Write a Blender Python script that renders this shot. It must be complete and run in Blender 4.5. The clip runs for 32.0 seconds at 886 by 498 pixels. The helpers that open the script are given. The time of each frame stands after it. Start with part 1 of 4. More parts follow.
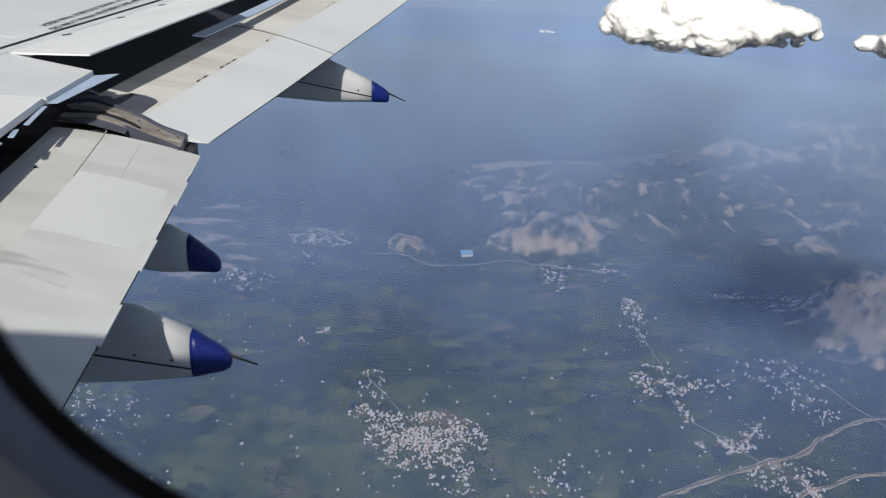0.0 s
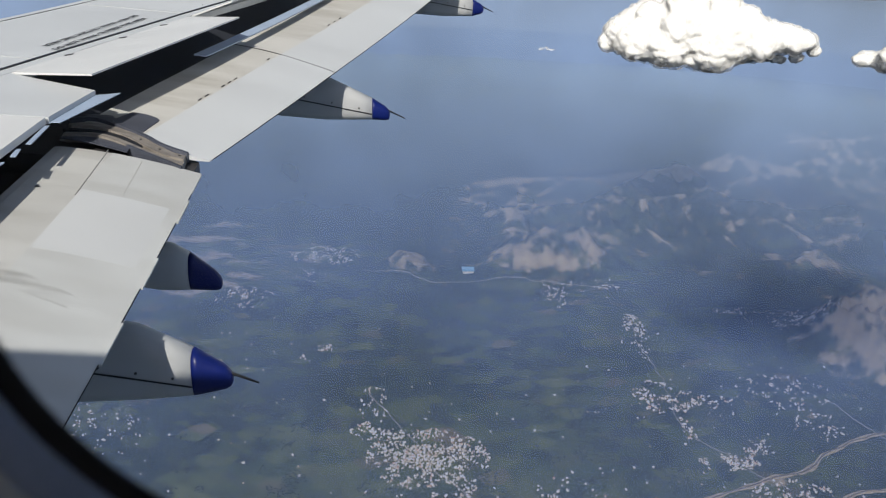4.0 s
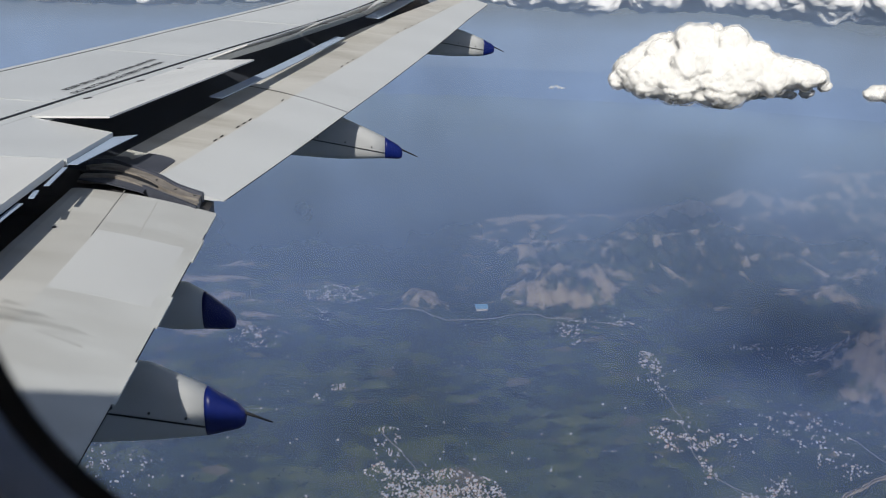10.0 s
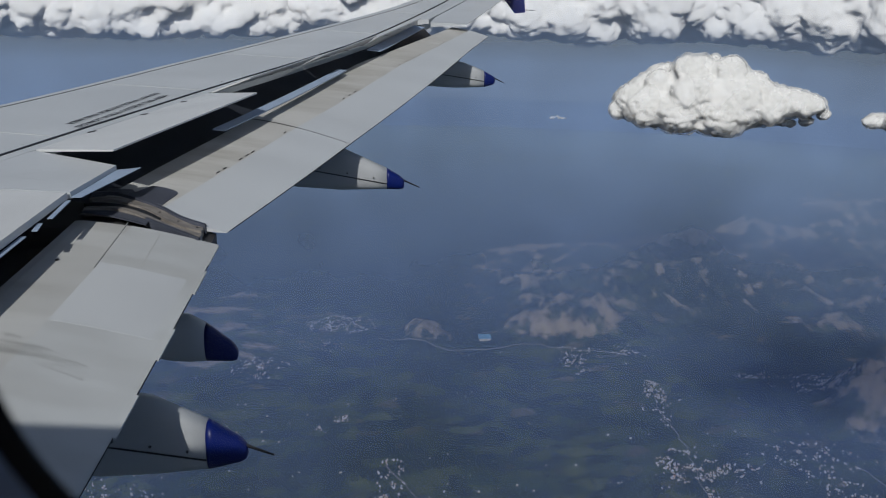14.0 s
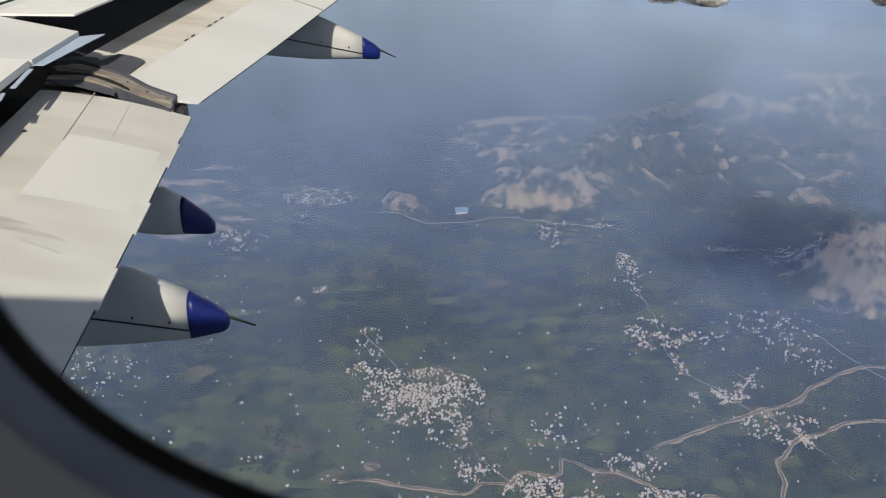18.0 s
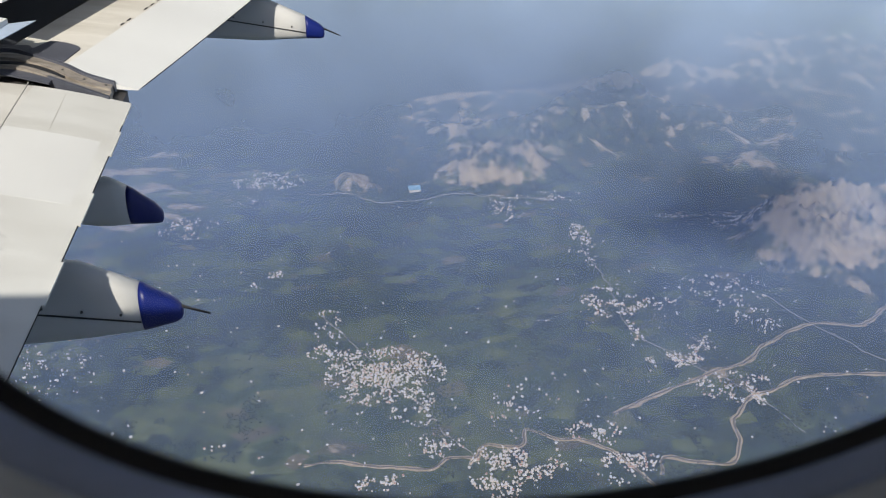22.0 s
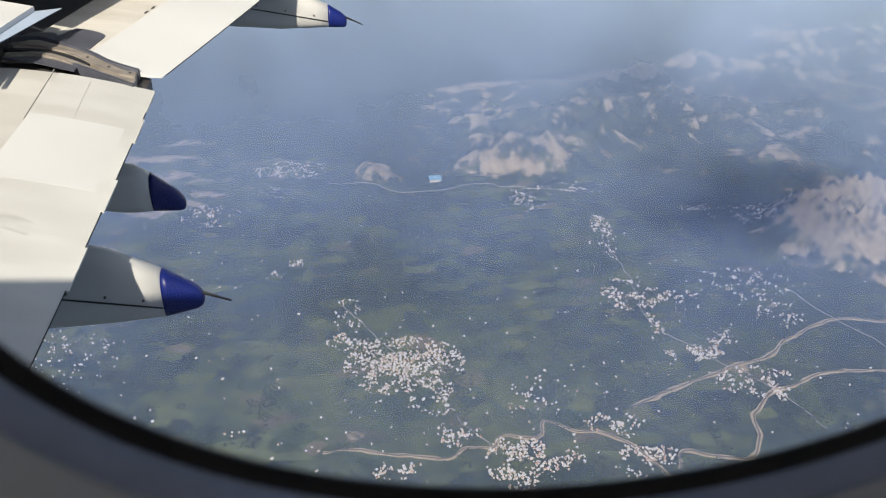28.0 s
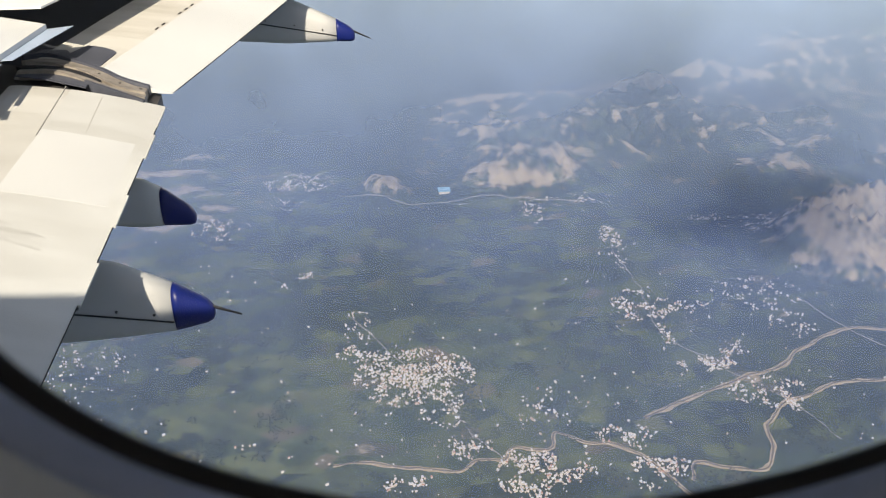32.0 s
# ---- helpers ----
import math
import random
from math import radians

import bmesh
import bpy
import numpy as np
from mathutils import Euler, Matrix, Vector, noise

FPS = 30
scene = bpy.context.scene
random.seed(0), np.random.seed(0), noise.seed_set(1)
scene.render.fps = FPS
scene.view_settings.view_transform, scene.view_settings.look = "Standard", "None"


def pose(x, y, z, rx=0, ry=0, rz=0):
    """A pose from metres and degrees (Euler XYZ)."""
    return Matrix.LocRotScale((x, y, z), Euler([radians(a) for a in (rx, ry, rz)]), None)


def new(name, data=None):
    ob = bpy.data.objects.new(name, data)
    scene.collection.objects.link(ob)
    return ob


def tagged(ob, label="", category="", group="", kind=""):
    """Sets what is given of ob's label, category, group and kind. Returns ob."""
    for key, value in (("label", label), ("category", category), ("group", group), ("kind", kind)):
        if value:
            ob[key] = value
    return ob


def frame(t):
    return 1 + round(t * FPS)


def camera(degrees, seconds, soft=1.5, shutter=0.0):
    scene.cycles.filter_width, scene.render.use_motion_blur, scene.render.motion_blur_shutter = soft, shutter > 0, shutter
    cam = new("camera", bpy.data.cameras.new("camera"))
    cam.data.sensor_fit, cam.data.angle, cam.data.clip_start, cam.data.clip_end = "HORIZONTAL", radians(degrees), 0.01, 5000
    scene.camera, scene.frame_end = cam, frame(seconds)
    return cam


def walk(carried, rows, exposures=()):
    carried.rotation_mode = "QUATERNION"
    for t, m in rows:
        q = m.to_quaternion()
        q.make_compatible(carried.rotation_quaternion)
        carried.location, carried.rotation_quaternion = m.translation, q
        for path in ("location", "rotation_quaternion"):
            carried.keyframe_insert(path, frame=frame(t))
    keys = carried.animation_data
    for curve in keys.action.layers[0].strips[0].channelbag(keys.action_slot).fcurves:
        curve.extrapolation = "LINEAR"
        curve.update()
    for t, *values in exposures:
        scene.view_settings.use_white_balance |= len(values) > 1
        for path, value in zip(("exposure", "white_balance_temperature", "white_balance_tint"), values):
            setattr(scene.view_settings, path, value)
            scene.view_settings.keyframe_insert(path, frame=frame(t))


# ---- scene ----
# ---- camera ----
cam = camera(60.0, 32.0, soft=1.0)
# seconds, then the turn (degrees) of a camera held still at a cabin window
TURNS = [
    (0.0, 66.80, -2.58, -5.42),
    (0.5, 67.94, -2.36, -5.46),
    (1.0, 68.04, -2.27, -5.45),
    (1.5, 68.03, -2.23, -5.48),
    (2.0, 67.99, -2.33, -5.37),
    (2.5, 68.03, -2.29, -5.42),
    (3.0, 68.02, -2.26, -5.43),
    (3.5, 68.04, -2.31, -5.54),
    (5.5, 68.12, -1.90, -5.01),
    (6.0, 68.14, -1.93, -5.02),
    (6.5, 68.07, -2.07, -4.97),
    (7.0, 68.14, -2.10, -4.97),
    (7.5, 68.21, -1.99, -4.92),
    (8.0, 68.32, -1.98, -4.87),
    (8.5, 68.47, -1.87, -4.83),
    (9.0, 68.77, -1.83, -4.65),
    (9.5, 69.90, -1.54, -4.46),
    (10.0, 70.84, -1.47, -4.70),
    (10.5, 71.34, -1.46, -4.97),
    (11.0, 71.32, -1.43, -4.90),
    (11.5, 71.27, -1.41, -4.76),
    (12.0, 71.22, -1.31, -4.75),
    (12.5, 71.24, -1.28, -4.79),
    (13.0, 71.26, -1.26, -4.69),
    (13.5, 71.56, -1.25, -4.68),
    (15.5, 78.20, -0.00, -4.50),
    (16.0, 77.62, -0.09, -4.54),
    (16.5, 69.29, -1.31, -5.41),
    (17.0, 66.72, -1.28, -5.39),
    (17.5, 64.84, -1.66, -5.68),
    (18.0, 63.67, -1.84, -6.18),
    (18.5, 63.60, -1.72, -6.06),
    (19.0, 64.80, -1.56, -6.62),
    (19.5, 63.70, -1.34, -8.33),
    (20.0, 62.91, -1.38, -8.91),
    (20.5, 61.71, -1.24, -10.42),
    (21.0, 62.34, -1.01, -11.10),
    (21.5, 62.19, -1.00, -10.45),
    (22.0, 62.13, -0.99, -10.35),
    (22.5, 62.10, -1.07, -10.14),
    (23.0, 61.97, -1.04, -9.97),
    (23.5, 61.74, -0.92, -9.79),
    (24.0, 61.83, -0.85, -9.74),
    (24.5, 61.72, -0.85, -9.59),
    (25.0, 61.72, -0.84, -9.46),
    (25.5, 61.71, -0.74, -9.34),
    (27.5, 61.28, -0.89, -8.80),
    (28.0, 61.37, -0.86, -8.73),
    (28.5, 61.55, -0.96, -8.74),
    (29.0, 61.59, -0.97, -8.66),
    (29.5, 61.51, -0.76, -8.52),
    (30.0, 62.14, -0.44, -8.58),
    (30.5, 62.16, -0.20, -8.54),
    (31.0, 62.16, -0.35, -8.50),
    (31.5, 62.26, -0.22, -8.43),
    (32.0, 62.24, -0.14, -8.33),
]
# seconds, stops, kelvin, tint
EXPOSURES = [(0.0, 0.03, 6700, 10), (1.5, -0.05, 6700, 10), (6.0, -0.06, 6750, 10), (9.0, -0.10, 6700, 10), (10.0, -0.25, 6650, 10), (13.0, -0.63, 6400, 10), (15.5, -1.07, 6050, 10), (16.2, -1.03, 6050, 10),
             (17.0, -0.23, 6600, 10), (18.5, 0.13, 7750, 10), (19.5, 0.21, 7300, 10), (22.0, 0.35, 7250, 10), (25.5, 0.39, 7250, 10), (27.5, 0.47, 7350, 10), (28.3, 0.59, 7900, 10), (29.2, 0.72, 8500, 10), (30.5, 0.69, 8300, 10), (32.0, 0.65, 8100, 10)]
# seconds, then how the hand sways before the window, in metres along the cabin and up
SWAY = [(0.0, -0.0034, 0.0023), (9.0, -0.0026, -0.0017), (13.0, -0.0010, -0.0039), (15.5, -0.0020, 0.0), (17.5, -0.0034, 0.0032), (19.0, -0.0038, 0.0047), (21.0, 0.0, 0.0),
        (24.0, 0.0037, -0.0023), (28.5, 0.0035, -0.0018), (30.0, 0.0017, 0.0009), (32.0, 0.0024, 0.0010)]


def sway(t):
    ts = [row[0] for row in SWAY]
    return [float(np.interp(t, ts, [row[k] for row in SWAY])) for k in (1, 2)]


walk(cam, [(t, pose(sway(t)[0], 0, sway(t)[1], rx, ry, rz)) for t, rx, ry, rz in TURNS], EXPOSURES)
# a small lens focused on the wing: the window's rim, a hand away, is soft
cam.data.dof.use_dof, cam.data.dof.focus_distance, cam.data.dof.aperture_fstop = True, 30.0, 12.0

# ---- light ----
SUN_TO = Vector((-0.3, -1.22, 1.0)).normalized()
sun = new("sun", bpy.data.lights.new("sun", "SUN"))
sun.data.energy, sun.data.angle, sun.data.color = 4.4, radians(0.6), (1.0, 0.96, 0.9)
sun.rotation_mode = "QUATERNION"
sun.rotation_quaternion = SUN_TO.to_track_quat("Z", "Y")
world = bpy.data.worlds.new("sky")
scene.world = world
world.use_nodes = True
wn = world.node_tree.nodes
sky = wn.new("ShaderNodeTexSky")
sky.sky_type, sky.sun_disc = "NISHITA", False
sky.sun_elevation = math.asin(SUN_TO.z)
sky.sun_rotation = math.atan2(SUN_TO.x, SUN_TO.y)
sky.altitude, sky.dust_density = 500, 2.0
wn["Background"].inputs["Strength"].default_value = 0.085
world.node_tree.links.new(sky.outputs[0], wn["Background"].inputs["Color"])


# ---- materials ----
def material(name, base, rough=0.6, metal=0.0, vary=0.12, grain=30.0, stain=3.0, bump=0.05, tint=None, stretch=(1, 1, 1), specular=0.4):
    """A surface with stains and grain of its own, at two sizes."""
    m = bpy.data.materials.new(name)
    m.use_nodes = True
    n, l = m.node_tree.nodes, m.node_tree.links
    b = n["Principled BSDF"]
    b.inputs["Roughness"].default_value, b.inputs["Metallic"].default_value = rough, metal
    b.inputs["Specular IOR Level"].default_value = specular
    co = n.new("ShaderNodeTexCoord")
    mp = n.new("ShaderNodeMapping")
    mp.inputs["Scale"].default_value = stretch
    l.new(co.outputs["Object"], mp.inputs["Vector"])
    big, small = n.new("ShaderNodeTexNoise"), n.new("ShaderNodeTexNoise")
    for tex, size, detail in ((big, stain, 5.0), (small, grain, 3.0)):
        tex.inputs["Scale"].default_value, tex.inputs["Detail"].default_value = size, detail
        l.new(mp.outputs[0], tex.inputs["Vector"])
    ramp = n.new("ShaderNodeMapRange")
    ramp.inputs["From Min"].default_value, ramp.inputs["From Max"].default_value = 0.38, 0.66
    l.new(big.outputs[0], ramp.inputs["Value"])
    mix = n.new("ShaderNodeMix")
    mix.data_type = "RGBA"
    mix.inputs[6].default_value = (*base, 1)
    dark = tint or tuple(c * (1 - vary) for c in base)
    mix.inputs[7].default_value = (*dark, 1)
    l.new(ramp.outputs[0], mix.inputs[0])
    fine = n.new("ShaderNodeMix")
    fine.data_type, fine.blend_type = "RGBA", "MULTIPLY"
    fine.inputs[0].default_value = min(1.0, vary * 1.5)
    l.new(mix.outputs[2], fine.inputs[6])
    l.new(small.outputs[0], fine.inputs[7])
    l.new(fine.outputs[2], b.inputs["Base Color"])
    if bump:
        bp = n.new("ShaderNodeBump")
        bp.inputs["Strength"].default_value, bp.inputs["Distance"].default_value = bump, 0.01
        l.new(small.outputs[0], bp.inputs["Height"])
        l.new(bp.outputs[0], b.inputs["Normal"])
    return m


WING_GREY = material("wing_grey_paint", (0.66, 0.68, 0.695), 0.42, vary=0.10, grain=14, stain=0.9, bump=0.015, stretch=(0.6, 2.0, 1))
WING_WHITE = material("wing_white_paint", (0.80, 0.80, 0.79), 0.40, vary=0.10, grain=10, stain=1.3, bump=0.01, stretch=(0.5, 1.6, 1))
WING_BEIGE = material("sooty_beige_paint", (0.655, 0.64, 0.605), 0.5, vary=0.14, grain=12, stain=1.8, bump=0.02, tint=(0.49, 0.47, 0.43), stretch=(0.35, 2.2, 1))
FLAP_WHITE = material("flap_white_paint", (0.69, 0.70, 0.69), 0.42, vary=0.12, grain=7, stain=1.6, bump=0.01, tint=(0.56, 0.56, 0.54), stretch=(0.5, 1.6, 1))
FLAP_FORE = material("aged_flap_paint", (0.67, 0.665, 0.64), 0.46, vary=0.14, grain=7, stain=1.6, bump=0.012, tint=(0.53, 0.52, 0.49), stretch=(0.4, 1.8, 1))
PATCH_WHITE = material("fresh_white_paint", (0.69, 0.70, 0.70), 0.38, vary=0.08, grain=20, stain=2, bump=0.01)
FAIRING_GREY = material("fairing_grey_paint", (0.55, 0.56, 0.57), 0.4, vary=0.10, grain=18, stain=2.5, bump=0.01, stretch=(0.5, 1, 1.5))
TAIL_BLUE = material("royal_blue_paint", (0.004, 0.015, 0.155), 0.42, vary=0.15, grain=20, stain=4, bump=0.01)
DARK_METAL = material("dark_greasy_metal", (0.12, 0.115, 0.12), 0.5, 0.3, vary=0.4, grain=40, stain=6, bump=0.1)
BARE_METAL = material("worn_bronze_metal", (0.56, 0.50, 0.44), 0.45, 0.3, vary=0.4, grain=40, stain=8, bump=0.1, stretch=(1, 4, 1))
RAIL_BLUE = material("blue_grey_worn_paint", (0.105, 0.115, 0.15), 0.45, 0.1, vary=0.25, grain=30, stain=5, bump=0.03)
# Shade inside the flap cove is put into this near-black colour.
COVE_SHADE = material("painted_cove_shade", (0.036, 0.042, 0.058), 0.7, vary=0.3, grain=20, stain=3)
PANEL_EDGE = material("pale_edge_metal", (0.42, 0.52, 0.68), 0.35, 0.0, vary=0.12, grain=12, stain=3)
SEAM_GREY = material("grey_joint_sealant", (0.56, 0.55, 0.52), 0.7, vary=0.15, grain=30, stain=6)
LINE_BLACK = material("black_paint", (0.02, 0.022, 0.028), 0.6, vary=0.2)
RUBBER = material("black_rubber", (0.030, 0.030, 0.034), 0.75, vary=0.2, grain=200, stain=20)
REVEAL = material("blue_grey_plastic", (0.42, 0.50, 0.74), 0.5, vary=0.12, grain=220, stain=12)
LINING = material("warm_grey_cabin_plastic", (0.62, 0.60, 0.59), 0.6, vary=0.08, grain=260, stain=8, bump=0.1)
HULL = material("white_hull_paint", (0.78, 0.79, 0.8), 0.4, vary=0.05, grain=4, stain=0.8)
WALL_PAINT = [material("house_wall_%s" % k, c, 0.85, vary=0.2, grain=4, stain=0.6, bump=0) for k, c in
              (("white", (0.66, 0.62, 0.57)), ("cream", (0.62, 0.54, 0.45)), ("tan", (0.62, 0.50, 0.40)))]
ROOF_PAINT = [material("house_roof_%s" % k, c, 0.7, vary=0.2, grain=5, stain=0.7, bump=0) for k, c in
              (("white", (0.66, 0.61, 0.55)), ("sand", (0.54, 0.44, 0.34)), ("brick", (0.50, 0.25, 0.18)), ("grey", (0.58, 0.60, 0.63)))]
SAND = material("river_sand", (0.40, 0.32, 0.21), 0.9, vary=0.25, grain=0.6, stain=0.06, bump=0)
MUD_WATER = material("muddy_water", (0.16, 0.14, 0.11), 0.25, vary=0.15, grain=0.4, stain=0.05, bump=0)
ROAD_DUST = material("dusty_road", (0.30, 0.28, 0.25), 0.9, vary=0.2, grain=0.5, stain=0.08, bump=0)
BLUE_SHEET = material("pale_blue_sheet_roof", (0.22, 0.45, 0.66), 0.5, vary=0.15, grain=0.6, stain=0.2, bump=0)
LEAVES = material("tree_leaves", (0.052, 0.066, 0.028), 0.8, vary=0.45, grain=0.5, stain=0.03, bump=0, tint=(0.030, 0.042, 0.018), specular=0.1)


def cloud_material(name, depth, white, bump):
    """Thick white droplets: light goes in and comes out softened over some metres."""
    m = bpy.data.materials.new(name)
    m.use_nodes = True
    n, l = m.node_tree.nodes, m.node_tree.links
    b = n["Principled BSDF"]
    b.inputs["Base Color"].default_value = (white, white * 0.99, white * 0.975, 1)
    b.inputs["Roughness"].default_value, b.inputs["Specular IOR Level"].default_value = 1.0, 0.0
    b.inputs["Subsurface Weight"].default_value, b.inputs["Subsurface Scale"].default_value = 0.85, depth
    b.inputs["Subsurface Radius"].default_value = (1.0, 0.95, 0.9)
    tex, co, bp = n.new("ShaderNodeTexNoise"), n.new("ShaderNodeTexCoord"), n.new("ShaderNodeBump")
    tex.inputs["Scale"].default_value, tex.inputs["Detail"].default_value = 1.2 / depth, 6.0
    bp.inputs["Strength"].default_value, bp.inputs["Distance"].default_value = bump, depth * 0.6
    l.new(co.outputs["Object"], tex.inputs["Vector"])
    l.new(tex.outputs[0], bp.inputs["Height"])
    l.new(bp.outputs[0], b.inputs["Normal"])
    # droplets scatter sideways too: part of the light does not care how the skin faces
    loose, mix, way = n.new("ShaderNodeBsdfDiffuse"), n.new("ShaderNodeMixShader"), n.new("ShaderNodeCombineXYZ")
    loose.inputs[0].default_value = (white, white * 0.985, white * 0.96, 1)
    for i in range(3):
        way.inputs[i].default_value = SUN_TO[i]
    mix.inputs[0].default_value = 0.85
    l.new(way.outputs[0], loose.inputs["Normal"])
    l.new(b.outputs[0], mix.inputs[1])
    l.new(loose.outputs[0], mix.inputs[2])
    l.new(mix.outputs[0], n["Material Output"].inputs[0])
    return m


CLOUD = cloud_material("cloud_white", 110.0, 0.88, 0.0)
BANK_CLOUD = cloud_material("cloud_bank_white", 60.0, 0.97, 0.04)


def soot_material():
    """Soot and oil carried back over the paint: ragged, see-through smudges."""
    m = bpy.data.materials.new("soot")
    m.use_nodes = True
    n, l = m.node_tree.nodes, m.node_tree.links
    b = n["Principled BSDF"]
    b.inputs["Base Color"].default_value, b.inputs["Roughness"].default_value = (0.16, 0.145, 0.12, 1), 0.7
    co, mp = n.new("ShaderNodeTexCoord"), n.new("ShaderNodeMapping")
    mp.inputs["Scale"].default_value = (0.8, 5.0, 1.0)
    tex, r = n.new("ShaderNodeTexNoise"), n.new("ShaderNodeMapRange")
    tex.inputs["Scale"].default_value, tex.inputs["Detail"].default_value = 2.2, 5.0
    r.inputs["From Min"].default_value, r.inputs["From Max"].default_value, r.inputs["To Max"].default_value = 0.44, 0.85, 0.30
    l.new(co.outputs["Object"], mp.inputs["Vector"])
    l.new(mp.outputs[0], tex.inputs["Vector"])
    l.new(tex.outputs[0], r.inputs["Value"])
    l.new(r.outputs[0], b.inputs["Alpha"])
    return m


SOOT = soot_material()


def cloud_fringe(name, size, low, high, most):
    """The torn outer vapour of a cloud: clear with ragged white shreds."""
    m = bpy.data.materials.new(name)
    m.use_nodes = True
    n, l = m.node_tree.nodes, m.node_tree.links
    n.remove(n["Principled BSDF"])
    clear, lit, mix = n.new("ShaderNodeBsdfTransparent"), n.new("ShaderNodeBsdfDiffuse"), n.new("ShaderNodeMixShader")
    back, dif = n.new("ShaderNodeBsdfTranslucent"), n.new("ShaderNodeMixShader")
    for k, b in enumerate((lit, back)):
        b.inputs[0].default_value = (0.90, 0.89, 0.87, 1)
        way = n.new("ShaderNodeCombineXYZ")
        for i in range(3):
            way.inputs[i].default_value = SUN_TO[i] * (1, -1)[k]
        l.new(way.outputs[0], b.inputs["Normal"])
        l.new(b.outputs[0], dif.inputs[1 + k])
    tex, co, r = n.new("ShaderNodeTexNoise"), n.new("ShaderNodeTexCoord"), n.new("ShaderNodeMapRange")
    tex.inputs["Scale"].default_value, tex.inputs["Detail"].default_value = size, 7.0
    r.inputs["From Min"].default_value, r.inputs["From Max"].default_value = low, high
    r.inputs["To Max"].default_value = most
    l.new(co.outputs["Object"], tex.inputs["Vector"])
    l.new(tex.outputs[0], r.inputs["Value"])
    l.new(r.outputs[0], mix.inputs[0])
    l.new(clear.outputs[0], mix.inputs[1])
    l.new(dif.outputs[0], mix.inputs[2])
    l.new(mix.outputs[0], n["Material Output"].inputs[0])
    return m


SOFT_VAPOUR = cloud_fringe("soft_cloud_vapour", 0.016, 0.25, 0.80, 0.65)


def haze_material(levels, low, high):
    """Haze painted as a thin bluish film: mostly clear, opacity by height, loose drifts."""
    m = bpy.data.materials.new("painted_blue_haze")
    m.use_nodes = True
    n, l = m.node_tree.nodes, m.node_tree.links
    n.remove(n["Principled BSDF"])
    clear, milk, mix = n.new("ShaderNodeBsdfTransparent"), n.new("ShaderNodeBsdfDiffuse"), n.new("ShaderNodeMixShader")
    co, sep, tex = n.new("ShaderNodeTexCoord"), n.new("ShaderNodeSeparateXYZ"), n.new("ShaderNodeTexNoise")
    ramp, add = n.new("ShaderNodeValToRGB"), n.new("ShaderNodeMath")
    drift = n.new("ShaderNodeMapRange")
    l.new(co.outputs["Object"], sep.inputs[0])
    rise = n.new("ShaderNodeMapRange")
    rise.inputs["From Min"].default_value, rise.inputs["From Max"].default_value = low, high
    l.new(sep.outputs["Z"], rise.inputs["Value"])
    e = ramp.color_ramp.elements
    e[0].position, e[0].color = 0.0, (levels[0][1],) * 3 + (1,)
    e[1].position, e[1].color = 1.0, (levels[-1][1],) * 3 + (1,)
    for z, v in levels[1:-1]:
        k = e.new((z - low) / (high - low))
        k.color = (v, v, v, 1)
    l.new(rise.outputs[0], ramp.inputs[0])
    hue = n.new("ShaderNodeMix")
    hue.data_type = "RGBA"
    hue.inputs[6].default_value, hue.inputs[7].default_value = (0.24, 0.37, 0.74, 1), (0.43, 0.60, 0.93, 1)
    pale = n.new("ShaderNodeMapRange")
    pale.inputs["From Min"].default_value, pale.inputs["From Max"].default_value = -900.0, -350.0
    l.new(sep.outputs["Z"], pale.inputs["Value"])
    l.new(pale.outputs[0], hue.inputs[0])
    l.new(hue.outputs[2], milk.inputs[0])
    up = n.new("ShaderNodeCombineXYZ")
    up.inputs[2].default_value = 1.0
    l.new(up.outputs[0], milk.inputs["Normal"])
    tex.inputs["Scale"].default_value, tex.inputs["Detail"].default_value = 4.5, 5.0
    spread_out = n.new("ShaderNodeVectorMath")
    spread_out.operation = "NORMALIZE"
    l.new(co.outputs["Object"], spread_out.inputs[0])
    l.new(spread_out.outputs[0], tex.inputs["Vector"])
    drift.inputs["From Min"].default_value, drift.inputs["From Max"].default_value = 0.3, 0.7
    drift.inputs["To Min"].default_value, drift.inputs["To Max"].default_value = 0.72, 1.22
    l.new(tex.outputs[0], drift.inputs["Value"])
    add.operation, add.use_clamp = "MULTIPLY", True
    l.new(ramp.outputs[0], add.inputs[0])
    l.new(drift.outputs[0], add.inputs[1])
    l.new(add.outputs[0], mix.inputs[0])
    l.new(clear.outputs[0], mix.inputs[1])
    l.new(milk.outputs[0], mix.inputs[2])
    l.new(mix.outputs[0], n["Material Output"].inputs[0])
    return m


# height on the shell and how milky the haze is painted there
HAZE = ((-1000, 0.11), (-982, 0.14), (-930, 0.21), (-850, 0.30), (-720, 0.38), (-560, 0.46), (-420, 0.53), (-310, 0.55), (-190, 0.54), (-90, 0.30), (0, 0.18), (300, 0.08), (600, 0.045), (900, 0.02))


def pane_material():
    m = bpy.data.materials.new("acrylic_pane")
    m.use_nodes = True
    n, l = m.node_tree.nodes, m.node_tree.links
    n.remove(n["Principled BSDF"])
    clear, gloss, mix = n.new("ShaderNodeBsdfTransparent"), n.new("ShaderNodeBsdfGlossy"), n.new("ShaderNodeMixShader")
    clear.inputs[0].default_value = (0.97, 0.98, 0.98, 1)
    gloss.inputs["Roughness"].default_value = 0.03
    mix.inputs[0].default_value = 0.02
    l.new(clear.outputs[0], mix.inputs[1])
    l.new(gloss.outputs[0], mix.inputs[2])
    l.new(mix.outputs[0], n["Material Output"].inputs[0])
    return m


